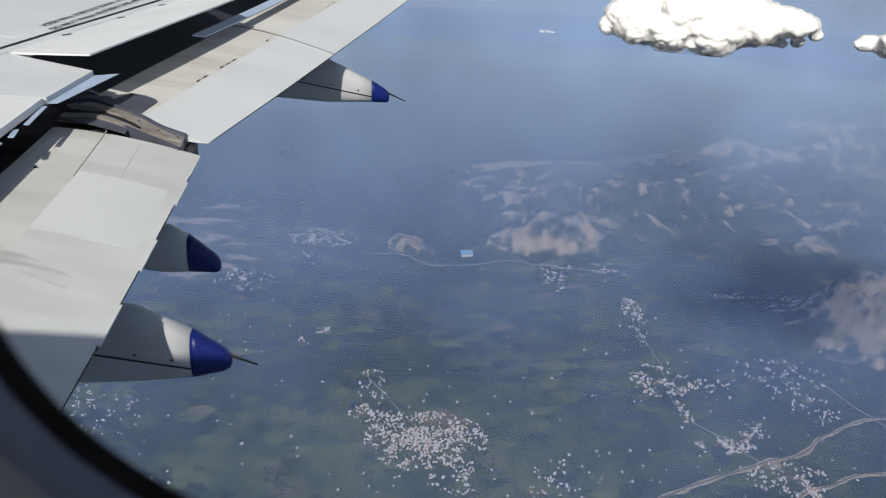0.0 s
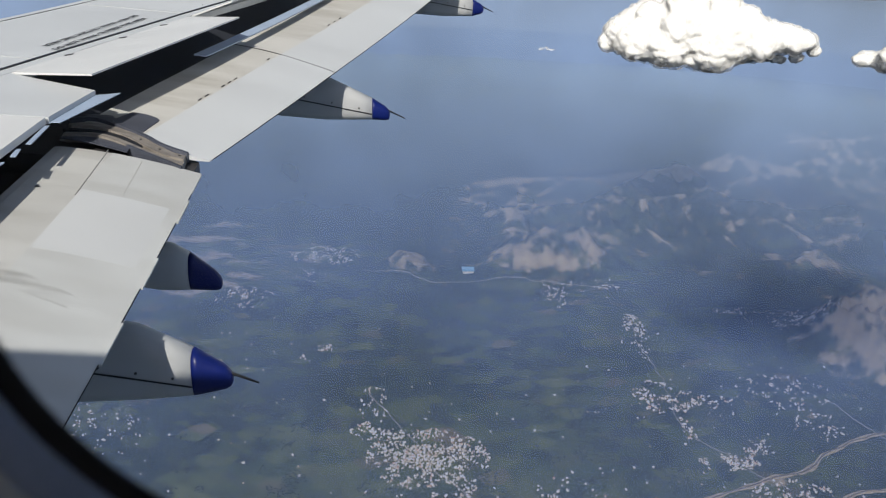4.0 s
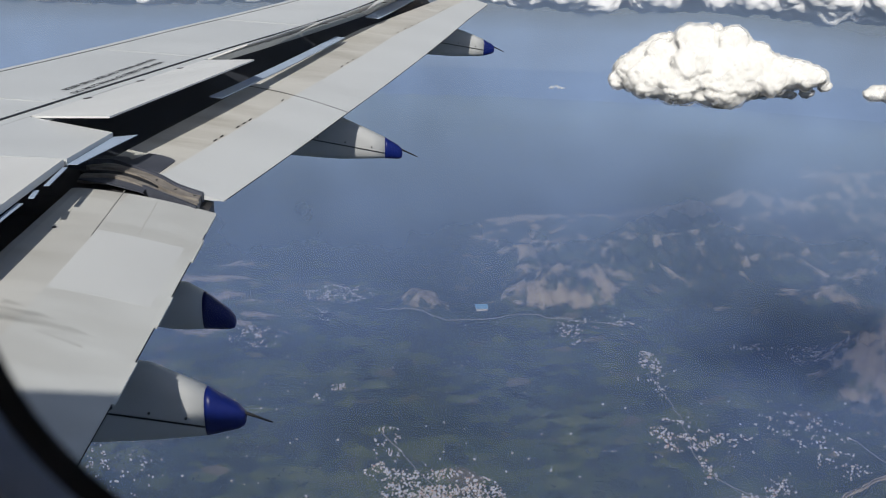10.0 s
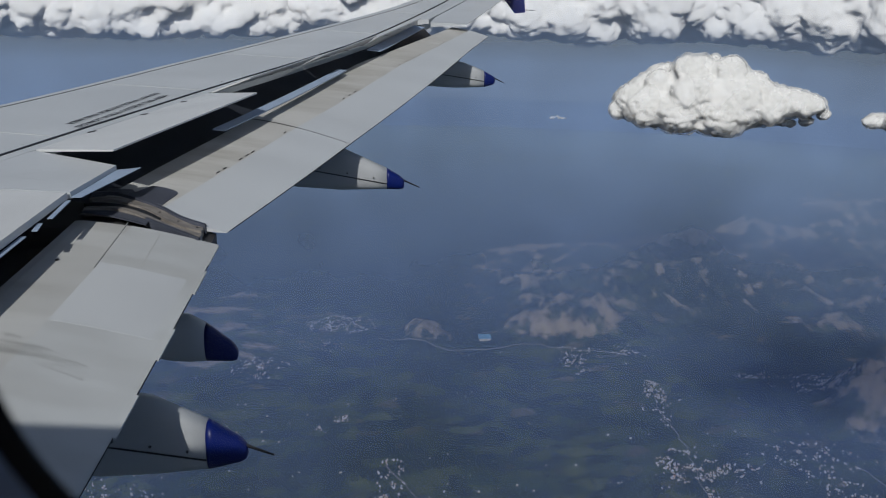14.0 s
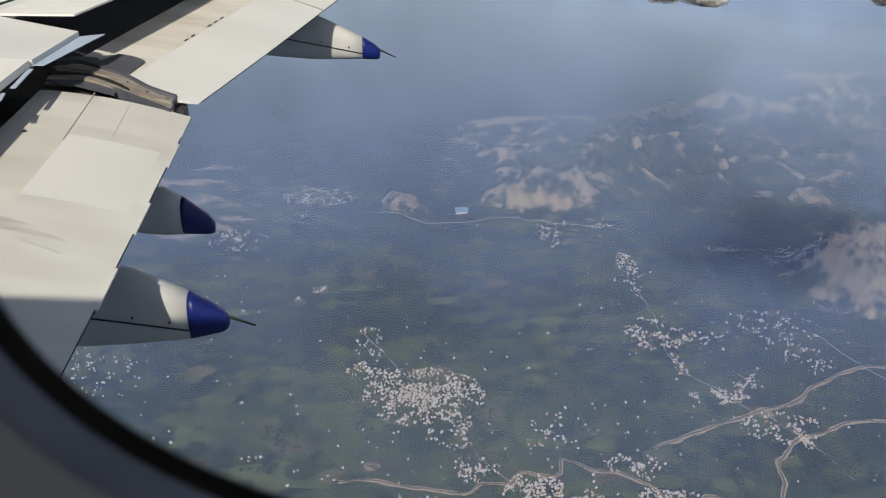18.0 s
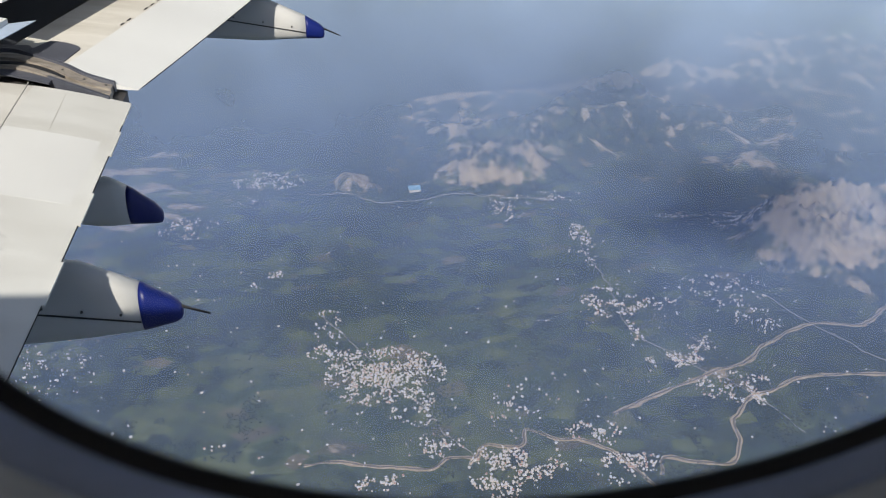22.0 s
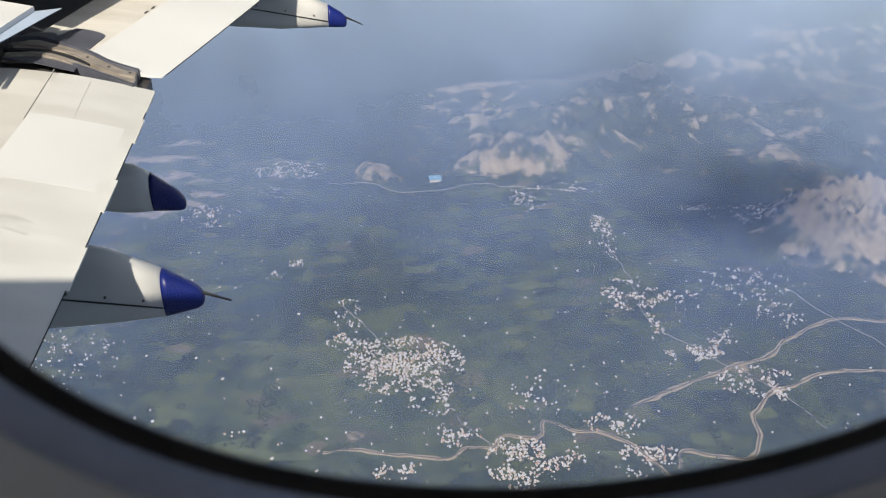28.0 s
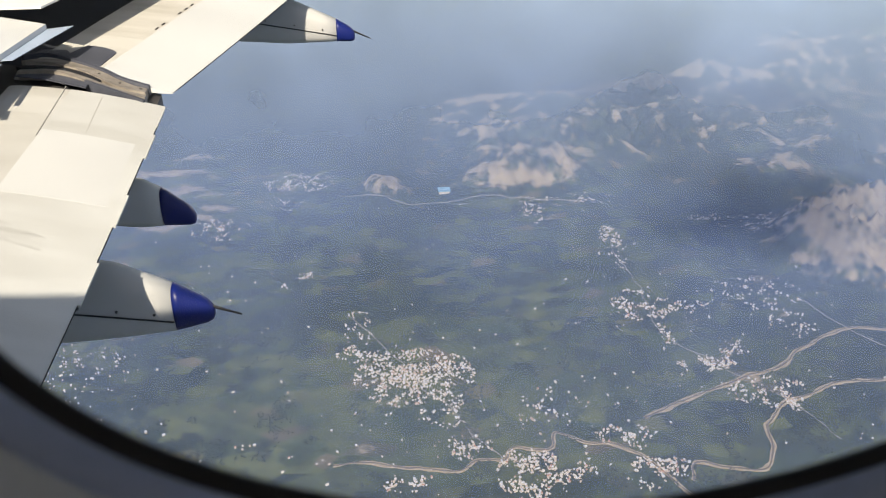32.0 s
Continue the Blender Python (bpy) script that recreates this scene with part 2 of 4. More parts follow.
def land_material():
    """Woods, small fields and bare soil; 'bare' and 'open' say where, the textures give their edges and grain."""
    m = bpy.data.materials.new("woods_fields_and_soil")
    m.use_nodes = True
    n, l = m.node_tree.nodes, m.node_tree.links
    b = n["Principled BSDF"]
    b.inputs["Roughness"].default_value, b.inputs["Specular IOR Level"].default_value = 0.95, 0.05
    co = n.new("ShaderNodeTexCoord")
    plan = n.new("ShaderNodeVectorMath")
    plan.operation = "SCALE"
    plan.inputs[3].default_value = 0.5
    l.new(co.outputs["Object"], plan.inputs[0])

    def noise_tex(size, detail=5.0, rough=0.55):
        t = n.new("ShaderNodeTexNoise")
        t.inputs["Scale"].default_value, t.inputs["Detail"].default_value, t.inputs["Roughness"].default_value = size, detail, rough
        l.new(plan.outputs[0], t.inputs["Vector"])
        return t

    def span(socket, lo, hi, a=0.0, c=1.0):
        r = n.new("ShaderNodeMapRange")
        for key, v in (("From Min", lo), ("From Max", hi), ("To Min", a), ("To Max", c)):
            r.inputs[key].default_value = v
        l.new(socket, r.inputs["Value"])
        return r.outputs[0]

    def blend(fac, a, c, mode="MIX"):
        x = n.new("ShaderNodeMix")
        x.data_type, x.blend_type = "RGBA", mode
        for i, v in ((0, fac), (6, a), (7, c)):
            if isinstance(v, tuple):
                x.inputs[i].default_value = (*v, 1)
            elif isinstance(v, float):
                x.inputs[i].default_value = v
            else:
                l.new(v, x.inputs[i])
        return x.outputs[2]

    def sums(op, a, c):
        x = n.new("ShaderNodeMath")
        x.operation, x.use_clamp = op, True
        for i, v in enumerate((a, c)):
            if isinstance(v, float):
                x.inputs[i].default_value = v
            else:
                l.new(v, x.inputs[i])
        return x.outputs[0]

    wood = blend(span(noise_tex(0.045, 1, 0.5).outputs[0], 0.3, 0.7), (0.018, 0.027, 0.017), (0.036, 0.048, 0.026))
    wood = blend(span(noise_tex(0.012).outputs[0], 0.4, 0.62, 0.0, 0.7), wood, (0.036, 0.044, 0.028))
    cells = n.new("ShaderNodeTexVoronoi")
    cells.inputs["Scale"].default_value, cells.inputs["Randomness"].default_value = 0.032, 1.0
    mp = n.new("ShaderNodeMapping")
    mp.inputs["Rotation"].default_value = (0, 0, 0.5)
    mp.inputs["Scale"].default_value = (1.0, 1.7, 1.0)
    l.new(plan.outputs[0], mp.inputs["Vector"])
    bend = n.new("ShaderNodeVectorMath")
    bend.operation = "ADD"
    warp = noise_tex(0.03)
    scl = n.new("ShaderNodeVectorMath")
    scl.operation = "SCALE"
    scl.inputs[3].default_value = 14.0
    l.new(warp.outputs["Color"], scl.inputs[0])
    l.new(mp.outputs[0], bend.inputs[0])
    l.new(scl.outputs[0], bend.inputs[1])
    l.new(bend.outputs[0], cells.inputs["Vector"])
    sep = n.new("ShaderNodeSeparateColor")
    l.new(cells.outputs["Color"], sep.inputs[0])
    crop = blend(sep.outputs[0], (0.046, 0.066, 0.031), (0.112, 0.128, 0.050))
    crop = blend(span(sep.outputs[2], 0.90, 1.0, 0.0, 0.8), crop, (0.15, 0.125, 0.08))
    crop = blend(0.5, crop, span(noise_tex(0.05, 2).outputs[0], 0.1, 0.7), "MULTIPLY")
    openness = n.new("ShaderNodeAttribute")
    openness.attribute_name = "open"
    field = sums("ADD", openness.outputs["Fac"], span(sep.outputs[1], 0.0, 1.0, -0.28, 0.30))
    ground = blend(span(field, 0.34, 0.72), wood, crop)
    bare = n.new("ShaderNodeAttribute")
    bare.attribute_name = "bare"
    torn = sums("ADD", bare.outputs["Fac"], span(noise_tex(0.03, 9, 0.72).outputs[0], 0.28, 0.72, -0.62, 0.62))
    soil = blend(span(noise_tex(0.07, 7, 0.7).outputs[0], 0.3, 0.7), (0.19, 0.155, 0.108), (0.355, 0.295, 0.215))
    gully = noise_tex(0.028, 7, 0.5)
    gully.noise_type = "RIDGED_MULTIFRACTAL"
    soil = blend(span(gully.outputs[0], 0.75, 1.35, 0.0, 0.75), soil, (0.050, 0.058, 0.036))
    ground = blend(span(torn, 0.36, 0.68), ground, soil)
    l.new(ground, b.inputs["Base Color"])
    bp = n.new("ShaderNodeBump")
    bp.inputs["Strength"].default_value, bp.inputs["Distance"].default_value = 0.25, 3.0
    l.new(noise_tex(0.05, 1, 0.5).outputs[0], bp.inputs["Height"])
    l.new(bp.outputs[0], b.inputs["Normal"])
    return m


# ---- mesh helpers ----
def mesh_ob(name, verts, faces, mat, parent=None, label="", smooth=False, mat_index=None):
    me = bpy.data.meshes.new(name)
    me.from_pydata([tuple(map(float, v)) for v in verts], [], faces)
    for k in (mat if isinstance(mat, (list, tuple)) else [mat]):
        me.materials.append(k)
    if mat_index is not None:
        me.polygons.foreach_set("material_index", mat_index)
    if smooth:
        me.polygons.foreach_set("use_smooth", [True] * len(me.polygons))
    me.update()
    ob = new(name, me)
    if parent:
        ob.parent = parent
    if label:
        ob["label"] = label
    return ob


def part(name, bm, mat, parent=None, label="", smooth=False, bevel=0.0):
    if bevel:
        bmesh.ops.bevel(bm, geom=[e for e in bm.edges if len(e.link_faces) == 2 and e.calc_face_angle(0) > 0.6], offset=bevel, segments=2, affect="EDGES", clamp_overlap=True)
    bmesh.ops.recalc_face_normals(bm, faces=bm.faces)
    me = bpy.data.meshes.new(name)
    bm.to_mesh(me)
    bm.free()
    me.materials.append(mat)
    if smooth:
        me.polygons.foreach_set("use_smooth", [True] * len(me.polygons))
    ob = new(name, me)
    if parent:
        ob.parent = parent
    if label:
        ob["label"] = label
    return ob


def empty(name, label, category, group="", kind=""):
    return tagged(new(name), label, category, group, kind)


def prism(points, lift):
    """A bmesh slab: the polygon of 3D points and its copy moved by lift."""
    bm = bmesh.new()
    a = [bm.verts.new(p) for p in points]
    c = [bm.verts.new(Vector(p) + Vector(lift)) for p in points]
    bm.faces.new(a)
    bm.faces.new(c[::-1])
    for i in range(len(a)):
        j = (i + 1) % len(a)
        bm.faces.new((a[i], c[i], c[j], a[j]))
    return bm


def loft(rings, close=True):
    """A bmesh skin over rings of equal length, capped at both ends."""
    bm = bmesh.new()
    rows = [[bm.verts.new(p) for p in r] for r in rings]
    k = len(rings[0])
    for a, c in zip(rows, rows[1:]):
        for i in range(k):
            j = (i + 1) % k
            bm.faces.new((a[i], a[j], c[j], c[i]))
    bm.faces.new(rows[0][::-1])
    bm.faces.new(rows[-1])
    return bm


def tube(points, radius, sides=8):
    """A round bar along points."""
    pts = [Vector(p) for p in points]
    rings = []
    for i, p in enumerate(pts):
        d = (pts[min(i + 1, len(pts) - 1)] - pts[max(i - 1, 0)]).normalized()
        u = d.orthogonal().normalized()
        v = d.cross(u)
        r = radius[i] if isinstance(radius, (list, tuple)) else radius
        rings.append([p + r * (math.cos(a) * u + math.sin(a) * v) for a in [2 * math.pi * k / sides for k in range(sides)]])
    return loft(rings)


def at(v, xs, ys):
    return float(np.interp(v, xs, ys))


# ---- the wing ----
def skin(y):
    """Height of the wing's upper skin at y metres outboard of the window, bent up towards the tip."""
    return -0.993 + 0.0803 * (y - 4.8) + 0.006 * (y - 4.8) ** 2


def lead(y):
    return at(y, [0.0, 6.94, 8.93, 10.77, 13.14, 15.3], [-7.0, -3.32, -2.39, -1.35, 0.12, 1.27])


def seam(y):
    return at(y, [0.0, 5.26, 6.35, 7.86, 10.42, 15.16], [-4.3, -2.56, -2.18, -1.56, -0.27, 1.68])


def spoiler_edge(y):
    return at(y, [5.09, 7.01, 8.78, 9.82, 12.2], [-1.69, -1.04, -0.37, 0.06, 0.98])


def flap_top(y, u):
    """Height of the lowered outboard or inboard flap: u is 0 at its nose, 1 at its trailing edge."""
    nose, tail = at(y, [4.8, 12.2], [-0.20, -0.08]), at(y, [4.8, 12.2], [-0.38, -0.23])
    return skin(y) + nose + (tail - nose) * u + 0.05 * math.sin(math.pi * min(max(u, 0), 1)) * at(y, [4.8, 12.2], [1, 0.5])


wing = empty("aircraft_wing", "grey and white airliner wing with lowered flaps and blue tip", "wing")

# box of the wing, from its rounded nose to the seam before the spoilers
rings = []
for y in np.linspace(0.3, 15.3, 31):
    x0, x1, z = lead(y), seam(y) + 0.13, skin(y)
    thick = at(y, [0.3, 5, 15.3], [0.85, 0.48, 0.14])
    chord = x1 - x0
    top = [(x0 + chord * u, y, z - thick * 0.22 * max(0, 1 - u / 0.10) ** 2.2) for u in (0.0, 0.01, 0.03, 0.06, 0.1, 0.16, 0.3, 0.5, 0.75, 1.0)]
    low = [(x0 + chord * u, y, z - thick * 0.22 - thick * 0.78 * min(1, u / 0.3) ** 0.6) for u in (1.0, 0.7, 0.4, 0.2, 0.06)]
    rings.append(top + low)
part("wing_box", loft(rings), WING_GREY, wing, "pale grey painted upper skin", smooth=False)


def strip(x_of, y0, y1, width, lift, n=14, zf=skin):
    pts = [(x_of(y), y, zf(y) + lift) for y in np.linspace(y0, y1, n)]
    bm = bmesh.new()
    a = [bm.verts.new(p) for p in pts]
    c = [bm.verts.new((p[0] + width, p[1], p[2])) for p in pts]
    d = [bm.verts.new((p[0] + width, p[1], p[2] - 0.01)) for p in pts]
    e = [bm.verts.new((p[0], p[1], p[2] - 0.01)) for p in pts]
    for i in range(n - 1):
        for p, q in ((a, c), (c, d), (d, e), (e, a)):
            bm.faces.new((p[i], p[i + 1], q[i + 1], q[i]))
    return bm


part("seam_line", strip(seam, 2.0, 15.1, 0.035, 0.004, 20), LINE_BLACK, wing, "dark sealant line")
part("leading_edge_seam", strip(lambda y: lead(y) + 0.22, 5.5, 14.4, 0.012, 0.003, 20), LINE_BLACK, wing)

for y in (6.2, 7.9, 9.6, 11.3, 12.9, 14.1):
    pts = [(x, y - 0.32 * (x - lead(y)) / 1.2, skin(y - 0.32 * (x - lead(y)) / 1.2) + 0.002) for x in np.linspace(lead(y) + 0.24, seam(y) - 0.05, 5)]
    part("skin_joint", tube(pts, 0.0025, 4), FAIRING_GREY, wing)
for k in range(26):
    y = 5.6 + 0.34 * k
    x = seam(y) - 0.06
    part("fastener", tube([(x, y, skin(y) - 0.004), (x, y, skin(y) + 0.004)], 0.010, 6), DARK_METAL if k % 5 == 2 else FAIRING_GREY, wing)

# fixed panels inboard of the spoilers
def sheet(corners, thick=0.03, zf=skin, lift=0.0):
    return prism([(x, y, zf(y) + lift) for x, y in corners], (0, 0, -thick))


part("fixed_panel", sheet([(seam(5.45) + 0.135, 5.45), (-1.70, 5.08), (-1.78, 4.5), (seam(4.62) + 0.135, 4.62)], 0.04), WING_GREY, wing, bevel=0.006)
part("fixed_panel", sheet([(seam(4.60) + 0.135, 4.60), (-1.79, 4.48), (-1.76, 0.4), (seam(0.4) + 0.135, 0.4)], 0.04, lift=0.004), WING_WHITE, wing, "white painted panel", bevel=0.006)
part("edge_lip", sheet([(-1.70, 5.08), (-1.56, 5.14), (-1.72, 4.50), (-1.785, 4.50)], 0.004, lift=-0.03), PANEL_EDGE, wing, "bare pale metal lip")
for y0, y1 in ((4.44, 4.12), (4.04, 3.92), (3.84, 2.4)):
    part("edge_lip", sheet([(-1.785, y0), (-1.757, y0), (-1.737, y1), (-1.765, y1)], 0.004, lift=-0.03), PANEL_EDGE, wing)
part("cove_wall", prism([(seam(0.4) + 0.1, 0.4, skin(0.4) - 0.05), (seam(5.4) + 0.1, 5.4, skin(5.4) - 0.05), (seam(5.4) + 0.1, 5.4, skin(5.4) - 0.5), (seam(0.4) + 0.1, 0.4, skin(0.4) - 0.6)], (0.03, 0, 0)), COVE_SHADE, wing)

# Dark sheet added so the gap before the inboard flap reads as shade.
part("cove_shade_floor", prism([(seam(0.4) + 0.13, 0.4, skin(0.4) - 0.42), (seam(4.9) + 0.13, 4.9, skin(4.9) - 0.42), (-1.62, 4.9, skin(4.9) - 0.42), (-1.62, 0.4, skin(0.4) - 0.42)], (0, 0, -0.02)), COVE_SHADE, wing)

# spoilers, each hinged a little open
SPOILERS = ((5.46, 7.44, (-1.67, 4.97), (-1.05, 6.88), 0.13), (7.50, 8.95, (-1.16, 7.24), (-0.63, 8.50), 0.19), (9.0, 10.4, (-0.61, 8.55), (-0.02, 9.95), 0.17), (10.45, 12.0, (0.0, 10.0), (0.62, 11.5), 0.14))
for y0, y1, near_te, far_te, rise in SPOILERS:
    quad = []
    for y, te in ((y0, near_te), (y1, far_te)):
        quad.append([(seam(y) + 0.14, y, skin(y) + 0.004), (te[0], te[1], skin(te[1]) + rise)])
    (a, b), (c, d) = quad
    bm = bmesh.new()
    top = [bm.verts.new(p) for p in (a, b, d, c)]
    low = [bm.verts.new((p[0], p[1], p[2] - t)) for p, t in ((a, 0.016), (b, 0.012), (d, 0.012), (c, 0.016))]
    bm.faces.new(top)
    bm.faces.new(low[::-1])
    for i in range(4):
        j = (i + 1) % 4
        bm.faces.new((top[i], low[i], low[j], top[j]))
    sp = part("spoiler", bm, WING_WHITE, wing, "white spoiler panel, slightly raised", bevel=0.004)
    for w in (0.25, 0.55, 0.8):
        y = y0 + (y1 - y0) * w
        part("hinge_cap", prism([(seam(y) + 0.16, y - 0.05, skin(y) + 0.008), (seam(y) + 0.20, y + 0.05, skin(y) + 0.008), (seam(y) + 0.24, y + 0.05, skin(y) + 0.010), (seam(y) + 0.21, y - 0.05, skin(y) + 0.010)], (0, 0, 0.008)), DARK_METAL, sp)

# the cove over the flap's nose, its unlit depth painted near-black
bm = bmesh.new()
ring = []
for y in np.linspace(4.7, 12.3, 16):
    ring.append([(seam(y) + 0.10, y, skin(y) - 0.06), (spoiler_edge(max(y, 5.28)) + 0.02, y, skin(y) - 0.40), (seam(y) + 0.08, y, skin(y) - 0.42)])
part("cove_wall", loft(ring), COVE_SHADE, wing, "cove wall coloured near-black for the shade inside")
STRIP = lambda y: at(y, [6.4, 9.1, 12.0], [-1.36, -0.46, 0.62])
part("shroud_strip", loft([[(STRIP(y), y, skin(y) - 0.075), (STRIP(y) + 0.10, y, skin(y) - 0.085), (STRIP(y) + 0.10, y, skin(y) - 0.095), (STRIP(y), y, skin(y) - 0.085)] for y in np.linspace(6.42, 9.1, 8)]), PANEL_EDGE, wing, "pale bare metal strip")
part("shroud_strip", loft([[(STRIP(y) - 0.05, y, skin(y) - 0.03), (STRIP(y) + 0.12, y, skin(y) - 0.05), (STRIP(y) + 0.12, y, skin(y) - 0.06), (STRIP(y) - 0.05, y, skin(y) - 0.045)] for y in np.linspace(10.1, 11.9, 6)]), PANEL_EDGE, wing)


def flap(name, y0, y1, nose, tail, start, split, mats, n):
    """A lowered flap: a curved fore skin, an aft panel that starts at split, and the dark under-surface."""
    def make(u0, u1, lift, thick):
        rr = []
        for y in np.linspace(y0, y1, n):
            a, c = nose(y), tail(y)
            top, low = [], []
            for k in range(9):
                u = u0 + (u1 - u0) * k / 8
                z = flap_top(y, u) - (0.09 * max(0, 1 - (u - start) / 0.05) ** 2)
                top.append((a + (c - a) * u, y, z + lift))
                low.append((a + (c - a) * u, y, z + lift - 0.006 - thick * (1 - u) ** 0.8))
            rr.append(top + low[::-1])
        return loft(rr)
    body = part(name, make(start, split, 0.0, 0.15), mats[0], wing, "sooty beige flap nose")
    part("trailing_panel", make(split, 1.0, 0.003, 0.14), mats[1], body, "pale grey aft panel")
    return body


OUT_NOSE = lambda y: at(y, [4.79, 5.86, 6.9, 9.78, 12.2], [-2.16, -1.90, -1.60, -0.58, 0.95])
OUT_TAIL = lambda y: at(y, [4.8, 6.98, 11.26, 12.2], [-1.0, -0.25, 1.31, 1.70])
outer_flap = flap("outboard_flap", 4.86, 12.2, OUT_NOSE, OUT_TAIL, 0.205, 0.60, (WING_BEIGE, WING_GREY), 24)
inner_flap = flap("inboard_flap", 0.5, 4.64, lambda y: -2.2, lambda y: -0.99, 0.27, 0.58, (FLAP_FORE, FLAP_WHITE), 14)


def on_flap(x, y, lift, inner):
    a, c = (-2.2, -0.99) if inner else (OUT_NOSE(y), OUT_TAIL(y))
    return (x, y, flap_top(y, (x - a) / (c - a)) + lift)


def flap_patch(name, corners, mat, parent, inner, lift=0.006, label="", k=6):
    """A thin skin that follows the flap between four corners (x, y)."""
    (ax, ay), (bx, by), (cx, cy), (dx, dy) = corners
    bm = bmesh.new()
    grid = []
    for i in range(k + 1):
        s = i / k
        row = []
        for j in range(k + 1):
            t = j / k
            x = (1 - s) * ((1 - t) * ax + t * bx) + s * ((1 - t) * dx + t * cx)
            y = (1 - s) * ((1 - t) * ay + t * by) + s * ((1 - t) * dy + t * cy)
            row.append(bm.verts.new(on_flap(x, y, lift, inner)))
        grid.append(row)
    for i in range(k):
        for j in range(k):
            bm.faces.new((grid[i][j], grid[i][j + 1], grid[i + 1][j + 1], grid[i + 1][j]))
    ext = bmesh.ops.extrude_face_region(bm, geom=list(bm.faces))
    for v in ext["geom"]:
        if isinstance(v, bmesh.types.BMVert):
            v.co.z -= 0.004
    return part(name, bm, mat, parent, label)


flap_patch("skin_patch", [(-1.495, 4.06), (-1.05, 4.06), (-1.05, 3.36), (-1.495, 3.36)], PATCH_WHITE, inner_flap, True, 0.0036, "fresh white repainted patch", 8)
flap_patch("soot_streak", [(-1.60, 3.20), (-1.20, 3.02), (-1.20, 2.92), (-1.60, 3.04)], SOOT, inner_flap, True, 0.0075, "dark soot smudge")
for ax, ay, cx, cy, w in ((-1.505, 3.98, -1.535, 4.68, 0.004), (-1.297, 4.08, -1.323, 4.59, 0.003)):
    flap_patch("panel_joint", [(ax, ay), (ax + w, ay), (cx + w, cy), (cx, cy)], SEAM_GREY, inner_flap, True, 0.0045, k=10)
part("drain_hole", tube([on_flap(-1.70, 4.02, 0.002, True), on_flap(-1.70, 4.02, 0.006, True)], 0.012, 8), LINE_BLACK, inner_flap)
# dark sealant along both trailing edges
for inner, y0, y1, who in ((True, 0.6, 4.62, inner_flap), (False, 4.9, 12.15, outer_flap)):
    rr = []
    for y in np.linspace(y0, y1, 14):
        x = -0.99 if inner else OUT_TAIL(y)
        p = on_flap(x, y, 0, inner)
        rr.append([(p[0] + 0.001, y, p[2] + 0.002), (p[0] + 0.003, y, p[2] + 0.002), (p[0] + 0.003, y, p[2] - 0.003), (p[0] + 0.001, y, p[2] - 0.003)])
    part("trailing_edge", loft(rr), LINE_BLACK, who, "dark trailing edge seal")
# small slots along the joint of the outboard flap
for y in (5.75, 5.85, 6.1, 6.2, 6.3, 6.9, 8.2, 8.35, 8.5, 9.9, 10.1, 10.3, 10.5, 11.2, 11.3):
    x = OUT_NOSE(y) + 0.58 * (OUT_TAIL(y) - OUT_NOSE(y))
    flap_patch("joint_slot", [(x - 0.006, y - 0.024), (x + 0.003, y - 0.024), (x + 0.017, y + 0.024), (x + 0.008, y + 0.024)], DARK_METAL, outer_flap, False, 0.007, k=1)
flap_patch("skin_seam", [(OUT_NOSE(7.2) + 0.3, 7.2), (OUT_NOSE(7.2) + 0.3, 7.206), (OUT_TAIL(6.95), 6.956), (OUT_TAIL(6.95), 6.95)], LINE_BLACK, outer_flap, False, 0.006)
# seal plate and curved tracks in the joint between the two flaps
def rail(name, line, half, rise, mat, parent, label=""):
    """A flat-topped curved rail along points (x, y, z)."""
    pts = [Vector(p) for p in smooth3(line)]
    rings = []
    for i, p in enumerate(pts):
        d = (pts[min(i + 1, len(pts) - 1)] - pts[max(i - 1, 0)]).normalized()
        side = Vector((d.y, -d.x, 0)).normalized() * half
        rings.append([p - side + Vector((0, 0, rise)), p + side + Vector((0, 0, rise)), p + side - Vector((0, 0, 0.05)), p - side - Vector((0, 0, 0.05))])
    return part(name, loft(rings), mat, parent, label)


def smooth3(line, n=5):
    p = [Vector(a) for a in line]
    p = [2 * p[0] - p[1]] + p + [2 * p[-1] - p[-2]]
    out = []
    for i in range(1, len(p) - 2):
        for k in range(n):
            t = k / n
            out.append(0.5 * ((2 * p[i]) + (p[i + 1] - p[i - 1]) * t + (2 * p[i - 1] - 5 * p[i] + 4 * p[i + 1] - p[i + 2]) * t * t + (3 * p[i] - p[i - 1] - 3 * p[i + 1] + p[i + 2]) * t ** 3))
    return out + [p[-2]]


